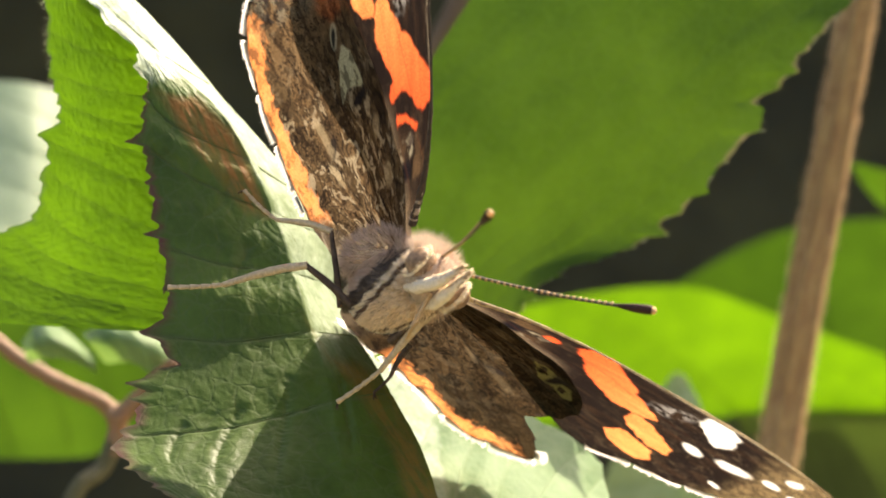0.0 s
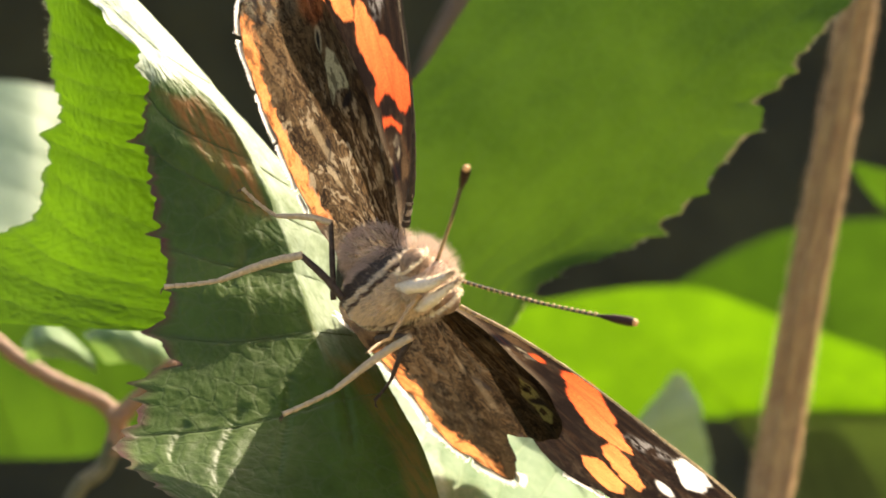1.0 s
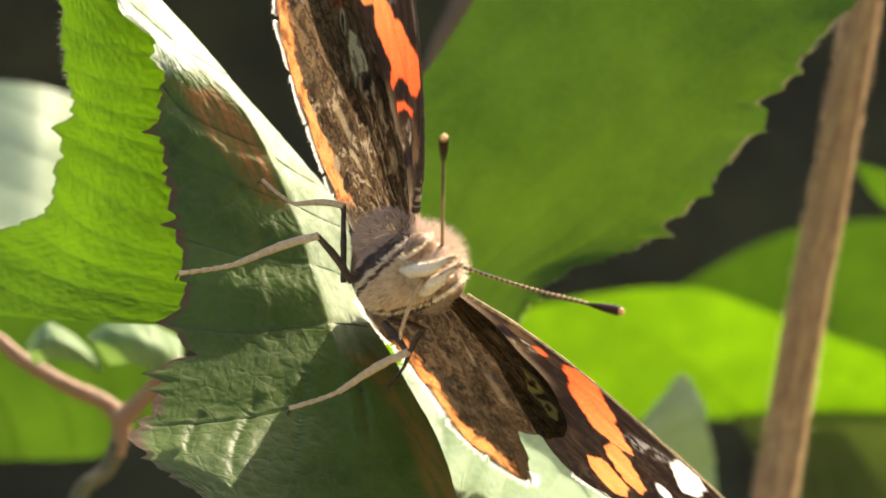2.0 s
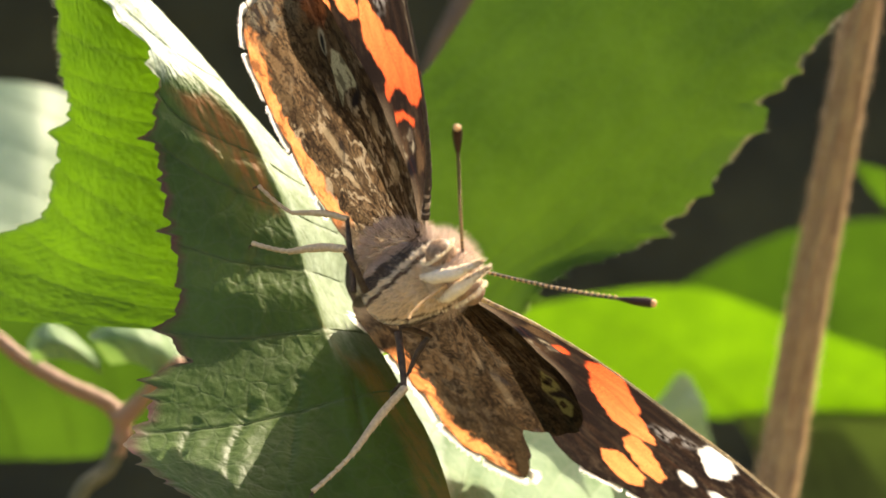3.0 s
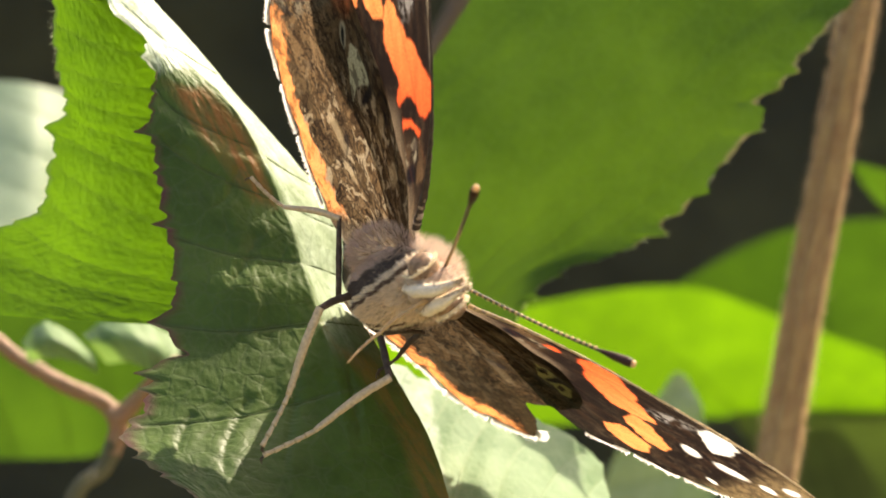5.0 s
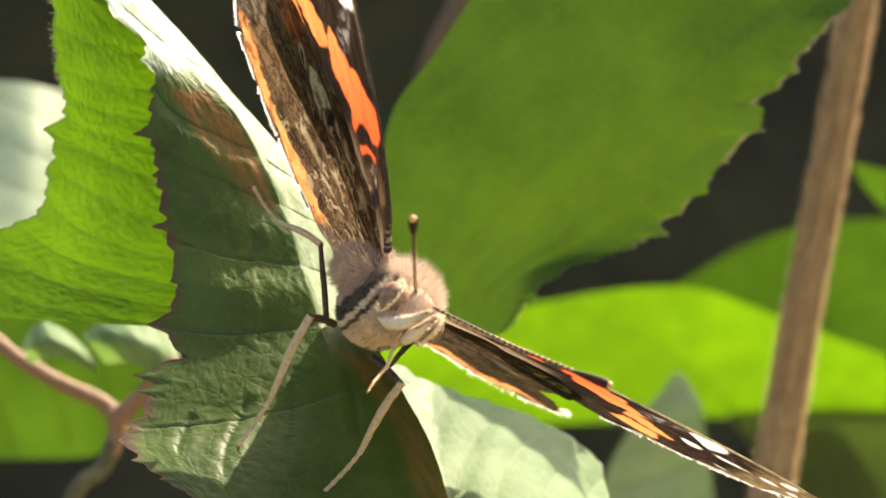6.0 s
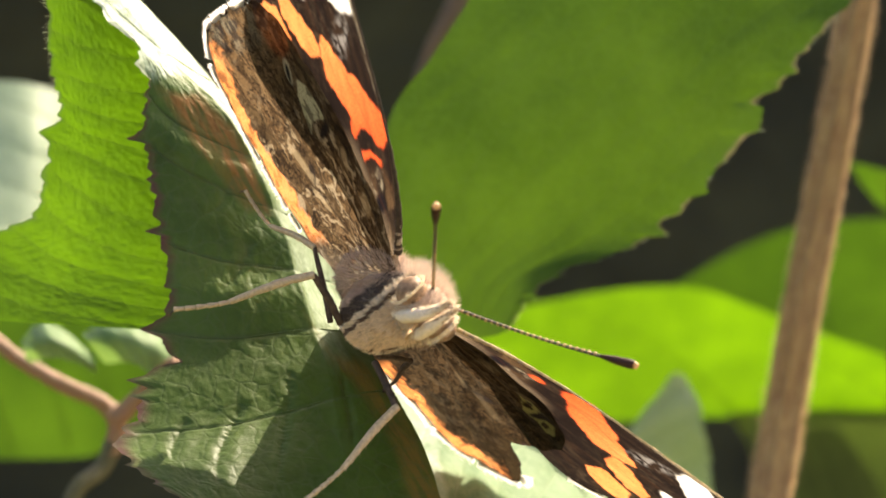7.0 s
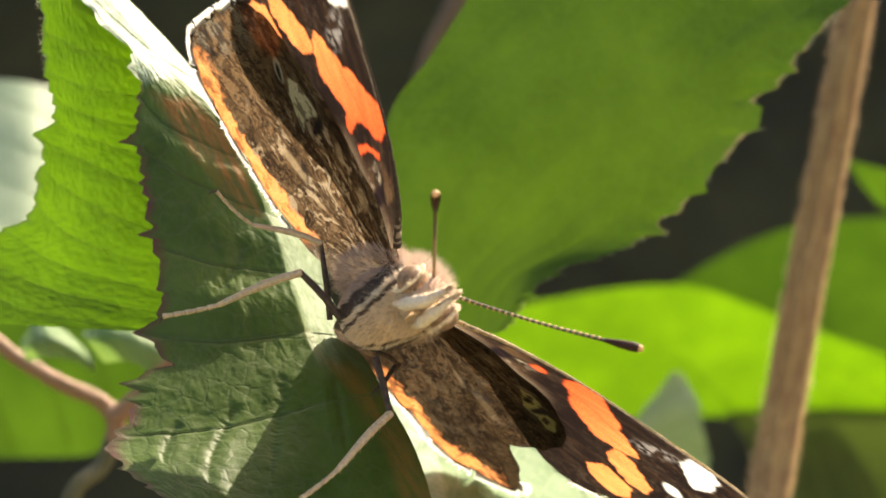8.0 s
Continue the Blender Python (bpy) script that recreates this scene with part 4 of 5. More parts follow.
def run_of(a, b):
    """A length that grows along the wing's outer margin."""
    return np.arctan2(b, a) * 17.0


def wing_mesh(name, outline, side, hind=False, nt=520, nr=150):
    """A wing sheet spread from a point near its root; a outwards, b forwards (mm)."""
    closed = list(outline) + [outline[0]]
    ts = np.linspace(0, 1, nt)
    edge = catmull(closed, ts)
    scal = (0.34 if hind else 0.16) * np.abs(np.sin(np.cumsum(np.r_[0, np.linalg.norm(np.diff(edge, axis=0), axis=1)]) * 1.45)) + 0.1 * (vnoise(ts * 160, ts * 0, 5) - 0.5)
    core = np.array((3.0, -2.0 if hind else 0.6))
    d = edge - core
    far = smoothstep(9, 13, np.linalg.norm(d, axis=1)) * ((edge[:, 1] < 9) if not hind else 1)
    edge = edge + d / np.linalg.norm(d, axis=1, keepdims=True) * (scal * far)[:, None]
    r = np.linspace(0, 1, nr)[:, None] ** 0.8
    a = core[0] + r * (edge[None, :, 0] - core[0])
    b = core[1] + r * (edge[None, :, 1] - core[1])
    length = np.linalg.norm(edge - core, axis=1)[None, :]
    margin = (1 - r) * length
    rad, ang = np.hypot(a + 1.5, b), np.arctan2(b, a + 1.5)
    lift = 0.07 * np.cos(ang * 33) * smoothstep(2, 8, rad) + 0.05 * (fnoise(a * 0.6, b * 0.6, 51) - 0.5)
    lift = lift - 0.0016 * (a - 4) ** 2 * (a > 4) + (-0.28 if hind else 0.0) - 0.05 * (fnoise(ang * 30, rad, 52) - 0.5)
    if hind:
        col = hind_pattern(a, b, margin, side)
    else:
        col = fore_pattern(a, b, r + 0 * a, side)
    p = np.stack([b, side * a, lift], -1).reshape(-1, 3) * MM
    me = mesh(name, p, grid_faces(nr, nt), WING)
    colours(me, "pattern", np.clip(col, 0, 1).reshape(-1, 3))
    return me


def fringe(name, outline, side, lift, keep, seed):
    """Tufts of white hairs along the outer margin, with gaps at the veins."""
    ts = np.linspace(0, 1, 6500)
    edge = catmull(list(outline) + [outline[0]], ts)
    tang = np.gradient(edge, axis=0)
    tang /= np.linalg.norm(tang, axis=1, keepdims=True)
    run = np.cumsum(np.r_[0, np.linalg.norm(np.diff(edge, axis=0), axis=1)])
    places = []
    for (a, b), (ta, tb), u in zip(edge, tang, run):
        if keep(a, b) and math.sin(u * 1.7) > -0.93 and vnoise(np.array(u * 3.1), np.array(0.5), seed) > 0.12:
            n = np.array((-tb, ta)) if (-tb * (a - 6) + ta * (b + 3)) > 0 else np.array((tb, -ta))
            sag = lift - 0.0016 * max(a - 4, 0) ** 2
            places.append((np.array((b, side * a, sag)), np.array((n[1], side * n[0], 0.0))))
    return strands(name, places, 0.6 if side < 0 or lift == 0.0 else 0.85, 0.05, lambda p, n: (0.95, 0.93, 0.9), (0, 0, 0), seed, 0.13, FRINGE, True)


def wing_pair(side, hind_outline, label):
    """The two wings of one side turn together about the body's length."""
    fw = part("forewing", wing_mesh("forewing", FORE, side), bug, label)
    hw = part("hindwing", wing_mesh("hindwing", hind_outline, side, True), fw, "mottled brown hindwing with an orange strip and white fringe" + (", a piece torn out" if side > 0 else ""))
    part("fringe", fringe("fringe", FORE, side, 0.0, lambda a, b: a > 17.0 and b < 9.0, 71), fw, "white wing fringe")
    part("fringe", fringe("fringe", hind_outline, side, -0.28, lambda a, b: a > (5.2 if side < 0 else 0.4) and b < -3.0 and not (side > 0 and a < 16.5 and b > -12.0), 72), hw, "white scalloped wing fringe")
    vein = tube("costal_vein", [(p[1], side * p[0], -0.02 - 0.0016 * max(p[0] - 4, 0) ** 2) for p in FORE[1:8]], [0.27, 0.19, 0.1, 0.08, 0.07, 0.05, 0.04] if side < 0 else [0.14, 0.1, 0.07, 0.06, 0.06, 0.05, 0.04], VEIN if side < 0 else COSTA_BACKLIT, sides=8, n=120, bumps=0.5)
    track = catmull([(p[1], side * p[0], -0.02 - 0.0016 * max(p[0] - 4, 0) ** 2) for p in FORE[1:8]], np.linspace(0.02, 0.8, 140))
    rings = [tube("ring", [track[k], track[k + 1]], [(0.03 + 0.25 * (1 - k / 170) ** 4) * (1.0 if side < 0 else 0.5)] * 2, FLECK, sides=8, n=3) for k in range(0, 136) if vnoise(np.array(k * 0.43), np.array(0.5), 8) > 0.62]
    part("costal_vein", join("costal_vein", vein, *rings), fw, "dark front vein with pale flecks" if side < 0 else "front edge, its backlit glow put into a pale colour")
    return fw, hw


wing_right, hind_right = wing_pair(-1, HIND_R, "dark forewing with an orange-red band and white spots")
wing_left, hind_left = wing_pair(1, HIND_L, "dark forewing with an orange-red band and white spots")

part("abdomen", lobe("abdomen", (-3.6, -0.3, 1.5), (5.2, 1.15, 1.2), SKIN, (0, 8, -8), 30, 28, 0.25, 3, -0.2), bug, "slim dark banded abdomen")
thorax = part("thorax", lobe("thorax", (1.9, 0, 0.4), (4.3, 2.35, 2.55), PELT, (0, 0, 0), 30, 32, 0.1, 4), bug, "furry pinkish brown thorax")
head = part("head", lobe("head", (7.3, 0, 0.1), (1.7, 1.7, 1.7), PELT, (0, 0, 0), 20, 24, 0.1, 6), bug, "furry head with cream stripes")
for sd in (-1, 1):
    part("eye", lobe("eye", (7.85, sd * 1.4, 0.15), (1.02, 1.0, 1.02), EYE, (0, 20, sd * 18), 20, 24), head, "mottled brown bulging eye")
    part("palp", tube("palp", [(6.4, sd * 0.9, -1.1), (8.1, sd * 0.72, -1.25), (9.6, sd * 0.5, -1.0), (10.8, sd * 0.34, -0.5), (11.7, sd * 0.28, 0.1)], [0.2, 0.42, 0.42, 0.27, 0.08], CREAM, sides=14, n=30, bumps=0.3), head, "cream scaly mouth palp")


def on_lobe(at, size, count, seed, keep=lambda p, n: True):
    rng = np.random.RandomState(seed)
    out = []
    while len(out) < count:
        n = rng.normal(0, 1, 3)
        n /= np.linalg.norm(n)
        p = np.array(at) + n * np.array(size)
        nn = n / np.array(size)
        nn /= np.linalg.norm(nn)
        if keep(p, nn):
            out.append((p, nn))
    return out


def thorax_tone(p, n):
    """Pinkish brown above; a broad dark and a thin dark stripe run through the cream flank, slanting up to the eye."""
    q = -0.202 * p[0] + 0.974 * abs(p[1]) + 0.104 * p[2] + 0.207
    q += 0.05 * math.sin(p[0] * 3.1 + p[2] * 2.3)
    if q > 1.75:
        return (0.62, 0.46, 0.35)
    if q > 1.0:
        return (0.1, 0.07, 0.052)
    if q > 0.66:
        return (0.84, 0.71, 0.52)
    if q > 0.42:
        return (0.13, 0.075, 0.045)
    if q > -1.5:
        return (0.8, 0.63, 0.42)
    return (0.42, 0.3, 0.2)


part("fur", strands("fur", on_lobe((1.9, 0, 0.4), (4.3, 2.35, 2.55), 24000, 7), 0.4, 0.03, thorax_tone, (-0.9, 0, 0), 8, 0.13), thorax)
part("collar_fur", strands("collar_fur", on_lobe((5.0, 0, 0.4), (1.9, 2.05, 2.2), 11000, 9), 0.36, 0.03, thorax_tone, (-0.8, 0, 0.05), 10, 0.13), thorax)
part("back_fur", strands("back_fur", on_lobe((4.4, 0, 0.9), (2.3, 2.1, 2.2), 3500, 19, lambda p, n: n[2] > 0.25), 0.95, 0.014, lambda p, n: (0.74, 0.6, 0.47), (-0.25, 0, 0.35), 20, 0.2), thorax, "long pale hairs on the back")
part("wing_root_fur", strands("wing_root_fur", on_lobe((1.0, -2.4, 1.6), (3.6, 1.3, 1.6), 4500, 11) + on_lobe((1.8, 2.0, 1.5), (2.4, 1.0, 1.2), 3000, 12), 0.75, 0.016,
                               lambda p, n: (0.62, 0.46, 0.35), (-0.6, 0, 0.2), 13, 0.24), thorax)


def head_tone(p, n):
    if abs(p[1]) > 0.9 and p[2] < -0.7:
        return (0.66, 0.55, 0.4)
    if p[2] < -0.4:
        return (0.55, 0.45, 0.32)
    return (0.55, 0.39, 0.3)


part("face_fur", strands("face_fur", on_lobe((7.3, 0, 0.1), (1.65, 1.6, 1.65), 2200, 14, lambda p, n: not (abs(n[1]) > 0.72 and -0.6 < p[2] < 1.0)), 0.4, 0.018, head_tone, (0.1, 0, 0.2), 15, 0.22), head)
for sd in (-1, 1):
    ring = []
    for k in range(260):
        th = 2 * math.pi * k / 260
        ring.append((np.array((7.8 + 1.1 * math.cos(th), sd * 1.5, 0.12 + 1.1 * math.sin(th))), np.array((0.5 * math.cos(th), sd * 0.8, 0.5 * math.sin(th)))))
    part("eye_rim", strands("eye_rim", ring, 0.36, 0.045, lambda p, n: (0.93, 0.82, 0.62), (0, 0, 0), 16 + sd, 0.15), head, "pale scales round the eye")


for sd in (-1, 1):
    track = catmull([(6.4, sd * 0.9, -1.1), (8.1, sd * 0.72, -1.25), (9.6, sd * 0.5, -1.0), (10.8, sd * 0.34, -0.5), (11.7, sd * 0.28, 0.1)], np.linspace(0, 1, 900))
    rng = np.random.RandomState(31 + sd)
    tufts = []
    for q, r in zip(track, np.interp(np.linspace(0, 1, 900), [0, 0.25, 0.5, 0.75, 1], [0.19, 0.4, 0.4, 0.26, 0.08])):
        n = rng.normal(0, 1, 3)
        n /= np.linalg.norm(n)
        tufts.append((q + n * r * 0.9, n))
    part("palp_hair", strands("palp_hair", tufts, 0.24, 0.03, lambda p, n: (0.26, 0.16, 0.1) if -0.75 < n[2] < -0.35 and p[0] > 8 else (0.88, 0.79, 0.62) if n[2] > -0.2 else (0.66, 0.52, 0.36), (1.8, 0, 1.2), 33 + sd, 0.08), head, "cream scales of the palp")


def feeler(side):
    """Antenna of 13 mm along +x from its root, ringed, with a club and a pale tip."""
    pts = [(0, 0, 0), (3.5, 0, -0.12), (7, 0, -0.2), (10.8, 0, -0.1)]
    shaft = tube("antenna", pts, [0.11, 0.09, 0.09, 0.11], FEELER, sides=8, n=60)
    rings = [tube("r", [(x, 0, -0.04 * math.sin(x / 11 * 3.1) * 5 * 0.9), (x + 0.16, 0, -0.04 * math.sin(x / 11 * 3.1) * 5 * 0.9)], [0.115, 0.115], TONGUE, sides=8, n=3) for x in np.arange(0.5, 10.2, 0.42)]
    ob = part("antenna", join("antenna", shaft, *rings), head, "thin dark ringed antenna")
    part("club", tube("club", [(10.6, 0, -0.1), (11.6, 0, -0.05), (12.5, 0, 0.0), (12.9, 0, 0.02)], [0.12, 0.26, 0.31, 0.26], CLUB, sides=12, n=16), ob, "dark reddish club")
    part("tip", lobe("tip", (12.95, 0, 0.02), (0.2, 0.23, 0.23), CLUB_TIP), ob, "pale orange tip of the club")
    return ob


antenna_right, antenna_left = feeler(-1), feeler(1)


def leg(femur_len, shin_len, foot_len, femur_mat, shin_mat, label, sag=-0.4, w=1.0):
    """Femur along +x with the shin and foot hinged at its end."""
    fem = part("leg", tube("femur", [(0, 0, 0), (femur_len * 0.5, 0, 0.12), (femur_len, 0, 0)], [0.24 * w, 0.25 * w, 0.19 * w], femur_mat, sides=12, n=24, bumps=0.2), bug, label)
    k, e = shin_len, shin_len + foot_len
    shin = join("shin", tube("s", [(-0.1, 0, 0), (k * 0.4, 0, 0.15 + 0.35 * sag), (k, 0, sag)], [0.24 * w, 0.27 * w, 0.18 * w], shin_mat, sides=12, n=30, bumps=0.25),
                *[tube("j", [(k + (e - k) * u, 0, sag * (1 - u ** 1.5)), (k + (e - k) * (u + 0.19), 0, sag * (1 - (u + 0.19) ** 1.5))], [0.12 * w, 0.18 * w], shin_mat, sides=8, n=6) for u in (0.0, 0.2, 0.4, 0.6, 0.8)],
                tube("c", [(e - 0.1, 0.0, -0.02), (e + 0.25, 0.12, -0.2), (e + 0.3, 0.14, -0.4)], [0.07, 0.05, 0.02], femur_mat, sides=6, n=6),
                tube("c", [(e - 0.1, 0.0, -0.02), (e + 0.25, -0.12, -0.2), (e + 0.3, -0.14, -0.4)], [0.07, 0.05, 0.02], femur_mat, sides=6, n=6),
                *[tube("h", [(x, 0.2 * sg * w, sag * x / k), (x + 0.3, 0.3 * sg * w, sag * x / k - 0.08)], [0.025, 0.01], shin_mat, sides=4, n=3) for x in np.arange(0.6, k, 0.7) for sg in (-1, 1)])
    sh = part("shin_and_foot", shin, fem, "pale jointed shin and foot")
    return fem, sh


LEGS = {
    "mid_right": (leg(3.8, 5.6, 3.6, LEG_DARK, LEG_PALE, "middle leg with a dark thigh"), (1.5, -1.7, -2.4), 3.8, 9.2, -1),
    "mid_left": (leg(3.8, 5.6, 3.6, LEG_DARK, LEG_PALE, "middle leg with a dark thigh"), (1.5, 1.7, -2.4), 3.8, 9.2, -1),
    "hind_right": (leg(4.9, 4.4, 3.0, LEG_DARK, LEG_PALE, "hind leg with a dark thigh", -0.95, 0.8), (-0.4, -1.7, -2.2), 4.9, 7.4, 1),
    "hind_left": (leg(4.2, 2.8, 1.8, LEG_DARK, LEG_DARK, "dark hind leg", -0.2, 0.7), (0.5, 1.9, -1.6), 4.2, 4.6, 1)}

tongue = part("proboscis", tube("proboscis", [(0, 0, 0), (1.2, 0, 0.12), (2.4, 0, 0.12), (3.4, 0, 0)], [0.15, 0.13, 0.12, 0.11], TONGUE, sides=10, n=24), head, "thin tan feeding tube")
tongue_end = part("proboscis_end", tube("proboscis_end", [(0, 0, 0), (1.0, 0, 0.1), (2.2, 0, 0.1), (3.2, 0, 0)], [0.11, 0.1, 0.08, 0.05], TONGUE, sides=10, n=24), tongue)


# ---- what moves ----
# seconds, body x z (mm), turn x y z (degrees), lift of the right and the left wings (degrees)
BODY = [(0.0, -3.94, -3.2, -42.5, -9.3, -62.7, 38.4, 8.4), (0.5, -4.05, -2.93, -49.1, -7.7, -62.3, 28.7, 8.0), (1.0, -4.29, -3.02, -49.0, -6.8, -64.1, 27.4, 7.3),
        (1.5, -3.78, -2.44, -56.4, -6.6, -69.0, 30.7, 11.8), (1.7, -3.85, -1.96, -54.6, -6.8, -68.4, 29.7, 9.9), (2.8, -3.58, -2.48, -49.6, -6.7, -65.5, 22.5, 4.0),
        (3.0, -3.31, -2.62, -50.9, -8.2, -61.6, 22.3, 9.6), (3.5, -4.24, -3.28, -42.8, -3.7, -70.4, 28.7, 13.0), (4.0, -4.1, -3.56, -35.8, -3.6, -65.8, 35.5, 9.6),
        (4.5, -4.85, -3.99, -38.3, -2.8, -68.5, 35.1, 9.8), (4.7, -3.78, -2.55, -51.0, -6.4, -61.5, 29.1, 18.4), (5.8, -4.98, -4.49, -45.3, 2.7, -71.5, 28.5, 20.5),
        (6.0, -4.71, -3.97, -40.1, 0.3, -70.1, 32.2, 14.3), (6.5, -4.82, -4.61, -45.3, -3.6, -64.7, 22.6, 11.7), (7.0, -4.43, -4.43, -47.6, -4.5, -64.7, 19.7, 9.7),
        (7.5, -4.59, -4.87, -47.3, -5.1, -65.2, 22.4, 11.7), (8.0, -4.42, -4.31, -48.2, -8.3, -63.4, 17.4, 9.8)]
# seconds, shift right and up (mm), roll (degrees) of the two foremost leaves
SWAY = [(0.0, 0, 0, 0), (0.5, 0.07, 0.04, 0), (1.0, 0.11, 0, 0), (1.5, 0.85, 0.35, 0.1), (1.7, 0.86, 0.75, 0.1), (2.8, 0.6, 0.3, 0.1), (3.0, 0.5, 0.25, 0), (3.5, 0.45, 0.25, 0), (4.0, 0.2, -0.07, 0),
        (4.5, 0.05, 0, 0), (4.7, 0.5, 0.7, 0), (5.8, 0.5, 0.5, 0), (6.0, 0.52, 0.5, 0), (6.5, -0.04, -0.0, 0), (7.0, 0.15, 0.2, 0), (7.5, -0.05, -0.25, 0), (8.0, -0.3, -0.1, 0)]
TIMES = [r[0] for r in BODY]
FEELER_R = [(3.02, 0.00, 2.27), (1.12, 0.00, 5.44), (1.51, 0.00, 5.15), (0.47, 0.00, 6.95), (-0.14, 0.00, 7.06), (-0.04, 0.00, 7.42), (0.61, 0.00, 7.78), (-2.59, 0.00, 6.23), (-0.97, 0.00, 4.54), (-2.23, 0.00, 3.38), (2.38, 0.00, 5.33), (-1.73, 0.00, -0.07), (-1.91, 0.00, 1.94), (-0.97, 0.00, 2.27), (-0.40, 0.00, 2.74), (-0.50, 0.00, 2.48), (-0.36, 0.00, 3.46)]
FEELER_L = [(13.46, 0.00, -3.96), (12.89, 0.00, -4.50), (12.28, 0.00, -4.72), (10.37, 0.00, -4.54), (10.76, 0.00, -4.10), (12.28, 0.00, -3.74), (13.18, 0.00, -3.46), (9.76, 0.00, -5.90), (10.30, 0.00, -6.88), (9.40, 0.00, -7.70), (12.46, 0.00, -5.98), (9.94, 0.00, -10.22), (10.66, 0.00, -8.71), (11.63, 0.00, -8.06), (12.35, 0.00, -7.45), (12.28, 0.00, -7.63), (12.71, 0.00, -6.44)]
# knee and foot of each leg
STEPS = {
    "mid_right": [(0.0, (-9.14, 0.00, -0.68), (-17.86, 0.00, -2.48)), (0.5, (-9.07, 0.00, -0.40), (-17.78, 0.00, -2.41)), (1.0, (-9.04, 0.00, -0.40), (-17.78, 0.00, -2.41)), (1.5, (-8.06, 0.00, 0.40), (-16.78, 0.00, -2.12)), (1.7, (-8.14, 0.00, 0.94), (-16.88, 0.00, -1.66)), (2.8, (-8.32, 0.00, 0.14), (-17.14, 0.00, -2.48)),
                  (3.0, (-6.62, 0.00, 0.04), (-12.38, 0.00, 0.40)), (3.5, (-9.14, 0.00, -0.50), (-19.40, 0.00, -1.48)), (4.0, (-8.35, 0.00, -4.72), (-11.12, 0.00, -13.46)), (4.5, (-6.98, 0.00, -4.28), (-11.48, 0.00, -12.56)), (4.7, (-7.70, 0.00, -3.74), (-10.51, 0.00, -13.46)), (5.8, (-8.35, 0.00, -4.46), (-13.28, 0.00, -12.20)),
                  (6.0, (-8.50, 0.00, -4.36), (-13.10, 0.00, -12.56)), (6.2, (-8.60, 0.00, -3.74), (-14.54, 0.00, -9.32)), (6.5, (-8.60, 0.00, -1.84), (-17.24, 0.00, -4.10)), (7.0, (-8.24, 0.00, -1.66), (-17.14, 0.00, -3.85)), (7.5, (-8.60, 0.00, -1.94), (-17.42, 0.00, -4.28)), (8.0, (-8.96, 0.00, -1.58), (-17.78, 0.00, -4.36))],
    "mid_left": [(0.0, (-0.50, 0.00, -3.92), (-6.73, 0.00, -9.76)), (0.5, (-1.04, 0.00, -3.20), (-6.98, 0.00, -8.96)), (1.0, (-2.12, 0.00, -5.65), (-10.58, 0.00, -10.76)), (1.5, (-6.44, 0.00, -6.98), (-16.34, 0.00, -8.60)), (1.7, (-3.38, 0.00, -5.72), (-8.78, 0.00, -9.32)), (2.8, (-2.84, 0.00, -8.78), (-8.60, 0.00, -15.44)),
                 (3.0, (-2.74, 0.00, -8.86), (-8.60, 0.00, -15.44)), (3.5, (-2.84, 0.00, -8.60), (-8.60, 0.00, -15.44)), (4.0, (-2.84, 0.00, -8.78), (-8.78, 0.00, -15.44)), (4.5, (-3.38, 0.00, -8.96), (-10.84, 0.00, -14.36)), (4.7, (-2.84, 0.00, -7.88), (-10.51, 0.00, -13.46)), (5.8, (-5.18, 0.00, -8.96), (-13.82, 0.00, -12.02)),
                 (6.0, (-2.66, 0.00, -8.60), (-7.52, 0.00, -15.44)), (6.5, (-2.95, 0.00, -10.12), (-8.60, 0.00, -15.98)), (7.0, (-2.95, 0.00, -10.12), (-8.71, 0.00, -15.98)), (7.5, (-3.13, 0.00, -10.76), (-8.71, 0.00, -16.16)), (8.0, (-3.28, 0.00, -10.58), (-8.96, 0.00, -15.98))],
    "hind_right": [(0.0, (-7.24, 0.00, 2.02), (-12.92, 0.00, 3.89)), (1.0, (-7.16, 0.00, 2.02), (-12.85, 0.00, 3.89)), (1.5, (-6.19, 0.00, 2.84), (-12.10, 0.00, 4.18)), (1.7, (-6.44, 0.00, 3.10), (-12.02, 0.00, 4.54)), (2.8, (-6.73, 0.00, 2.02), (-12.20, 0.00, 4.00)), (3.5, (-7.52, 0.00, 1.48), (-12.31, 0.00, 4.18)),
                   (4.0, (-7.88, 0.00, 1.30), (-12.56, 0.00, 3.89)), (4.5, (-7.78, 0.00, 1.19), (-12.82, 0.00, 3.89)), (4.7, (-6.52, 0.00, 2.48), (-12.38, 0.00, 4.54)), (5.8, (-7.88, 0.00, 0.76), (-12.38, 0.00, 4.28)), (6.0, (-7.88, 0.00, 1.12), (-12.31, 0.00, 4.18)), (6.5, (-8.24, 0.00, 0.58), (-12.67, 0.00, 3.82)),
                   (7.0, (-8.24, 0.00, 0.40), (-12.67, 0.00, 3.82)), (7.5, (-8.42, 0.00, 0.04), (-12.74, 0.00, 3.46)), (8.0, (-7.70, 0.00, 0.58), (-14.72, 0.00, 3.82))],
    "hind_left": [(0.0, (-2.12, 0.00, -6.26), (-4.39, 0.00, -9.14)), (1.5, (-1.58, 0.00, -5.72), (-4.03, 0.00, -9.32)), (3.5, (-1.30, 0.00, -5.44), (-3.56, 0.00, -8.96)), (4.5, (-1.51, 0.00, -5.54), (-3.82, 0.00, -8.24)), (5.8, (-2.02, 0.00, -6.37), (-4.10, 0.00, -8.60)), (6.5, (-2.12, 0.00, -7.16), (-3.92, 0.00, -9.14)), (7.0, (-2.02, 0.00, -7.16), (-3.74, 0.00, -8.96)), (8.0, (-2.74, 0.00, -7.45), (-4.18, 0.00, -8.96))]}
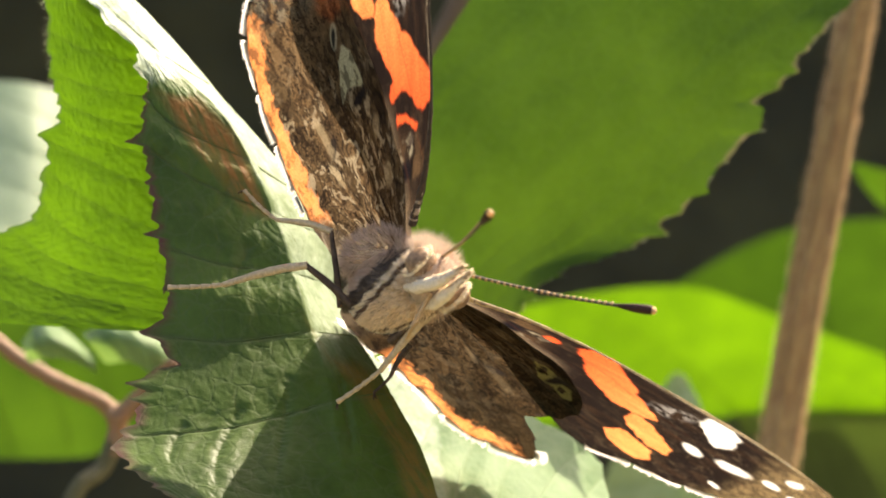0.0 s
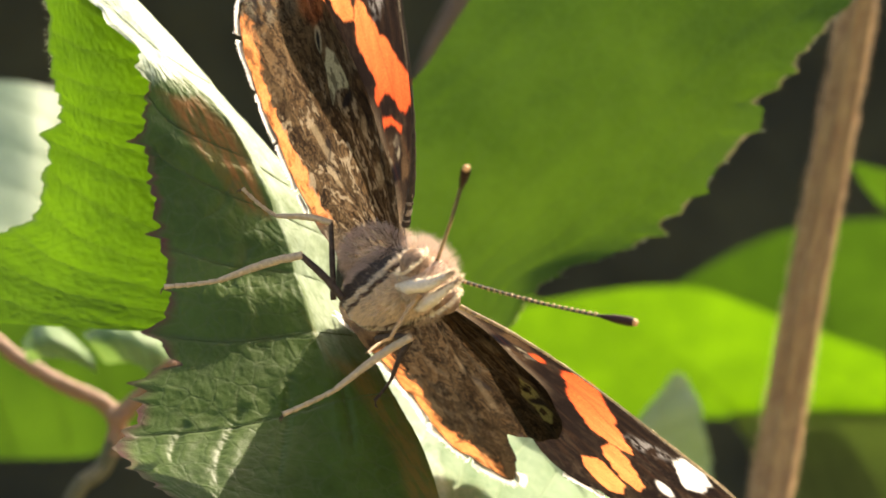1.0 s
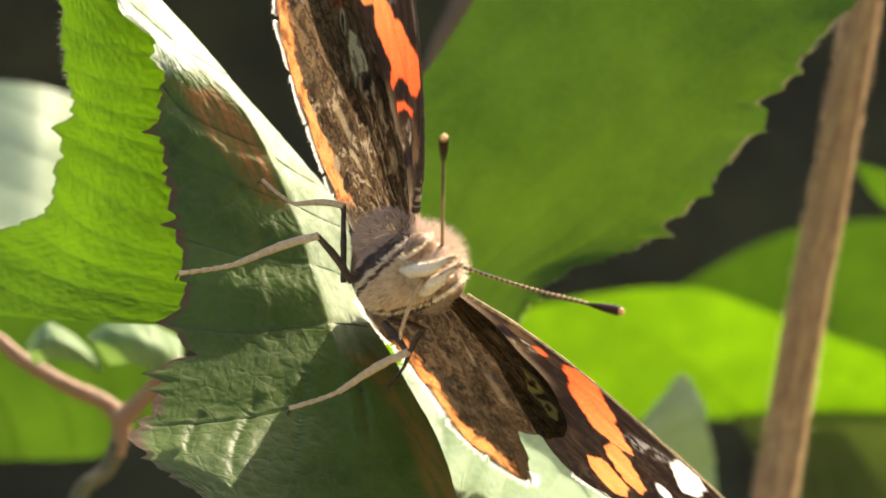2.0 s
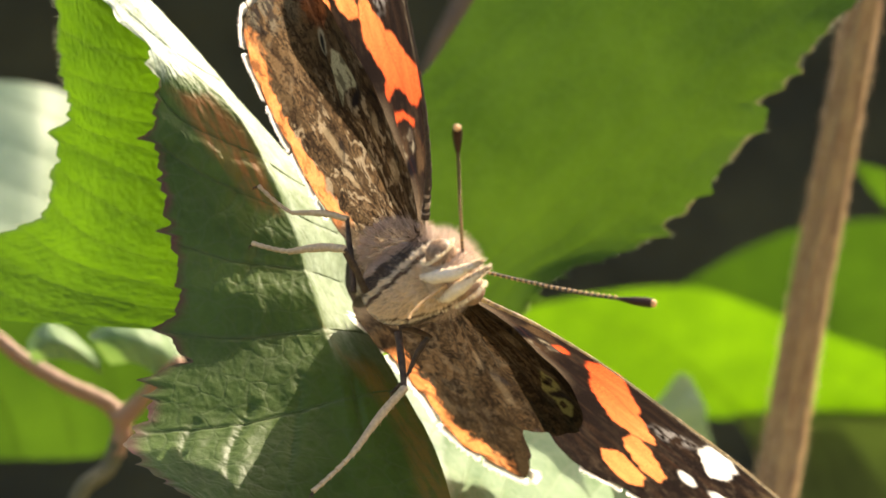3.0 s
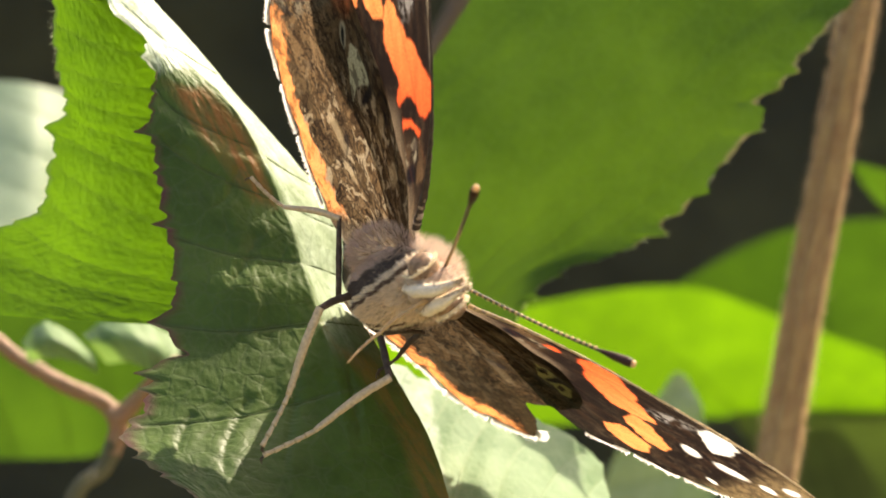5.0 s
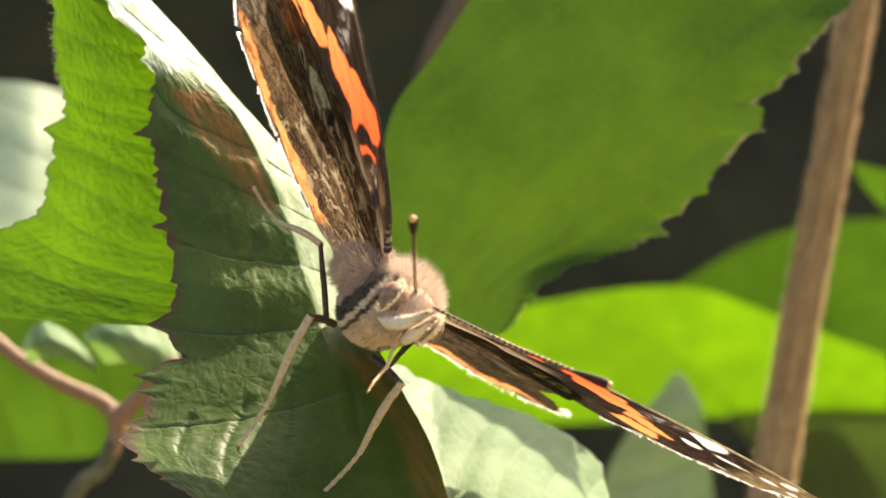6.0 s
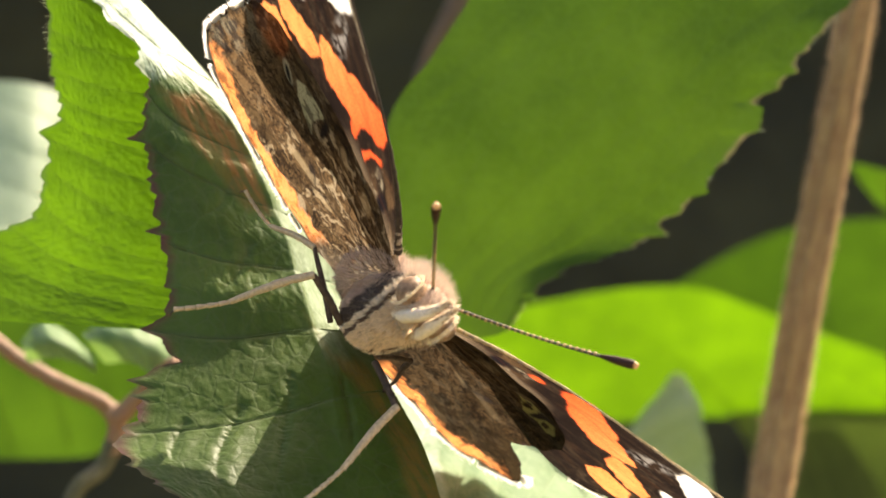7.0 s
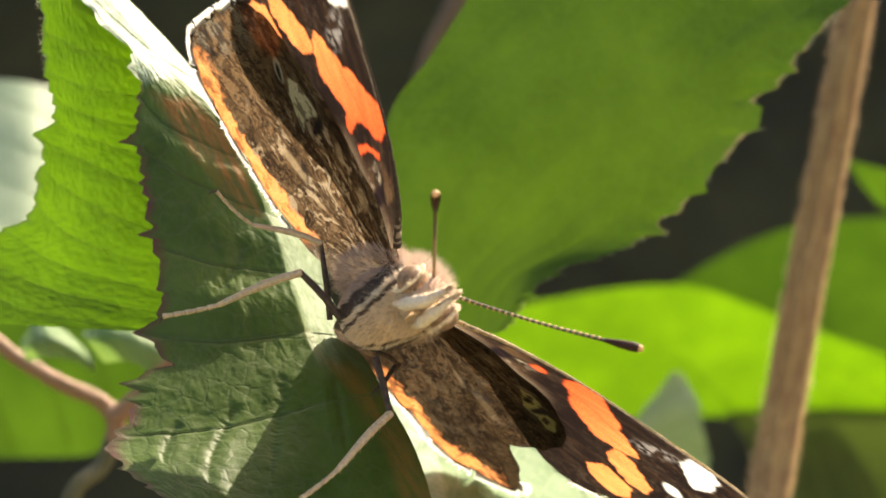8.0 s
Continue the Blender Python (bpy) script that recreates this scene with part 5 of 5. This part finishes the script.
# twist of the left wings (degrees)
TWIST_L = [0, 0, 0, 0, 0, 0, 0, 2, 1, 1.5, 0, 2.5, 1, 0, 0, 0, 0]
# sweep and twist of the right wings, and turn of the hindwing under the forewing (degrees)
SWEEP = [-1.9, -0.4, -0.4, 0.4, 0.1, -1.5, 1.0, -1.0, -1.4, -1.1, -2.0, -1.0, -0.5, -0.9, -1.1, -1.8, -3.0]
TWIST = [-4.7, -1.8, -1.8, -2.0, -1.2, -0.3, 1.2, 0.2, -1.5, -0.0, -0.7, 3.7, -0.8, 0.5, -0.1, -1.1, -0.3]
TUCK = [-2.5, -2.4, -2.7, -2.8, -1.8, -4.0, -4.3, -2.1, -2.8, -2.3, -6.3, -1.2, -1.4, -1.4, -3.0, -3.4, -3.1]
SIP = [(0.0, (-2.30, 0.00, -5.72), (-1.58, 0.00, -4.64)), (1.0, (-3.38, 0.00, -5.72), (-4.82, 0.00, -6.62)), (1.5, (-4.82, 0.00, -3.74), (-8.06, 0.00, -5.44)), (1.7, (-3.02, 0.00, -5.00), (-3.38, 0.00, -5.72)), (2.8, (-3.20, 0.00, -4.64), (-3.38, 0.00, -4.82)), (3.5, (-4.82, 0.00, -5.36), (-6.44, 0.00, -6.88)), (4.0, (-4.10, 0.00, -5.72), (-5.62, 0.00, -6.88)),
       (4.5, (-5.18, 0.00, -6.26), (-6.98, 0.00, -7.88)), (4.7, (-3.38, 0.00, -4.64), (-5.18, 0.00, -6.62)), (5.8, (-5.36, 0.00, -7.88), (-8.78, 0.00, -11.66)), (6.0, (-3.56, 0.00, -7.52), (-4.82, 0.00, -9.14)), (6.5, (-2.66, 0.00, -7.16), (-3.67, 0.00, -8.60)), (7.0, (-2.30, 0.00, -5.72), (-1.76, 0.00, -5.36)), (8.0, (-2.23, 0.00, -4.64), (-1.58, 0.00, -4.28))]


def body_pose(t):
    """The body's pose in the tilted axes (mm), between the rows of BODY."""
    ts = [r[0] for r in BODY]
    i = max(k for k in range(len(ts)) if ts[k] <= t + 1e-6)
    m = lambda r: Matrix.LocRotScale((r[1], 0, r[2]), Euler([radians(a) for a in r[3:6]]), None)
    if abs(ts[i] - t) < 1e-6:
        return m(BODY[i])
    u = (t - ts[i]) / (ts[i + 1] - ts[i])
    return m(BODY[i]).lerp(m(BODY[i + 1]), u)


EYE_AT = Vector((0, -200.8, 0))


def reach(start, aim, length, pick, want=None):
    """The point on the line of sight through aim that lies length mm from start: the nearer (-1) or further (1) one, or that nearest to depth want."""
    d = (Vector(aim) - EYE_AT).normalized()
    m = Vector(start) - EYE_AT
    along = m.dot(d)
    gap = length ** 2 - (m.length_squared - along ** 2)
    if gap <= 0:
        return EYE_AT + d * along
    h = math.sqrt(gap)
    near, far = EYE_AT + d * (along - h), EYE_AT + d * (along + h)
    if want is not None:
        return far if far.y < want else near
    return near if pick < 0 else far


def leaf_depth(aim):
    """How deep the foremost leaf lies behind a point of the middle plane (mm)."""
    p = PERCH_GRID.reshape(-1, 3)
    k = 200.8 / (200.8 + p[:, 1])
    return float(p[np.argmin((p[:, 0] * k - aim[0]) ** 2 + (p[:, 2] * k - aim[2]) ** 2), 1])


def aim_x(start, end, up=(0, -0.3, 1)):
    """A pose at start whose x axis points to end (mm)."""
    x = (Vector(end) - Vector(start)).normalized()
    y = Vector(up).cross(x)
    y = y.normalized() if y.length > 1e-6 else Vector((0, 1, 0))
    return Matrix.Translation(start) @ Matrix((x, y, x.cross(y))).transposed().to_4x4()


def in_m(m):
    m = m.copy()
    m.translation *= MM
    return m


def motions():
    walk(bug, [(r[0], TILT @ in_m(body_pose(r[0]))) for r in BODY])
    for ob, col, side in ((wing_right, 6, -1), (wing_left, 7, 1)):
        walk(ob, [(r[0], pose(HINGE[0] * MM, side * HINGE[1] * MM, HINGE[2] * MM, side * r[col])
                   @ (pose(0, 0, 0, 0, 0, -a) @ pose(0, 0, 0, 0, b, 0) if side < 0 else pose(0, 0, 0, 0, c, 0))) for r, a, b, c in zip(BODY, SWEEP, TWIST, TWIST_L)])
    walk(hind_right, [(r[0], pose(0, 0, 0, 0, 0, k)) for r, k in zip(BODY, TUCK)])
    for ob, tips, side in ((antenna_right, FEELER_R, -1), (antenna_left, FEELER_L, 1)):
        rows = []
        for t, tip in zip(TIMES, tips):
            b = body_pose(t)
            root = b @ Vector((8.35, side * 0.75, 1.2))
            rows.append((t, in_m(b.inverted() @ aim_x(root, reach(root, tip, 13.0, -1)))))
        walk(ob, rows)
    for key, ((fem, shin), hip, fl, sl, pick) in LEGS.items():
        a, c = [], []
        for t, knee, foot in STEPS[key]:
            b = body_pose(t)
            h = b @ Vector(hip)
            k = reach(h, knee, fl, pick)
            f = reach(k, foot, sl, -1, leaf_depth(foot) - 0.4)
            m = aim_x(h, k)
            a.append((t, in_m(b.inverted() @ m)))
            end = m @ Vector((fl, 0, 0))
            c.append((t, in_m(m.inverted() @ aim_x(end, f))))
        walk(fem, a), walk(shin, c)
    a, c = [], []
    for t, bend, end in SIP:
        b = body_pose(t)
        h = b @ Vector((8.6, 0, -1.3))
        k = reach(h, bend, 3.4, -1)
        m = aim_x(h, k)
        a.append((t, in_m(b.inverted() @ m)))
        j = m @ Vector((3.4, 0, 0))
        c.append((t, in_m(m.inverted() @ aim_x(j, reach(j, end, 3.2, -1)))))
    walk(tongue, a), walk(tongue_end, c)
    for ob, at, k in ((perch, PERCH_AT, 1.0), (backlit_leaf, BACKLIT_AT, 0.75)):
        walk(ob, [(t, vpose(at[0] + k * x, at[1], at[2] + k * z, 0, roll, 0)) for t, x, z, roll in SWAY])


motions()
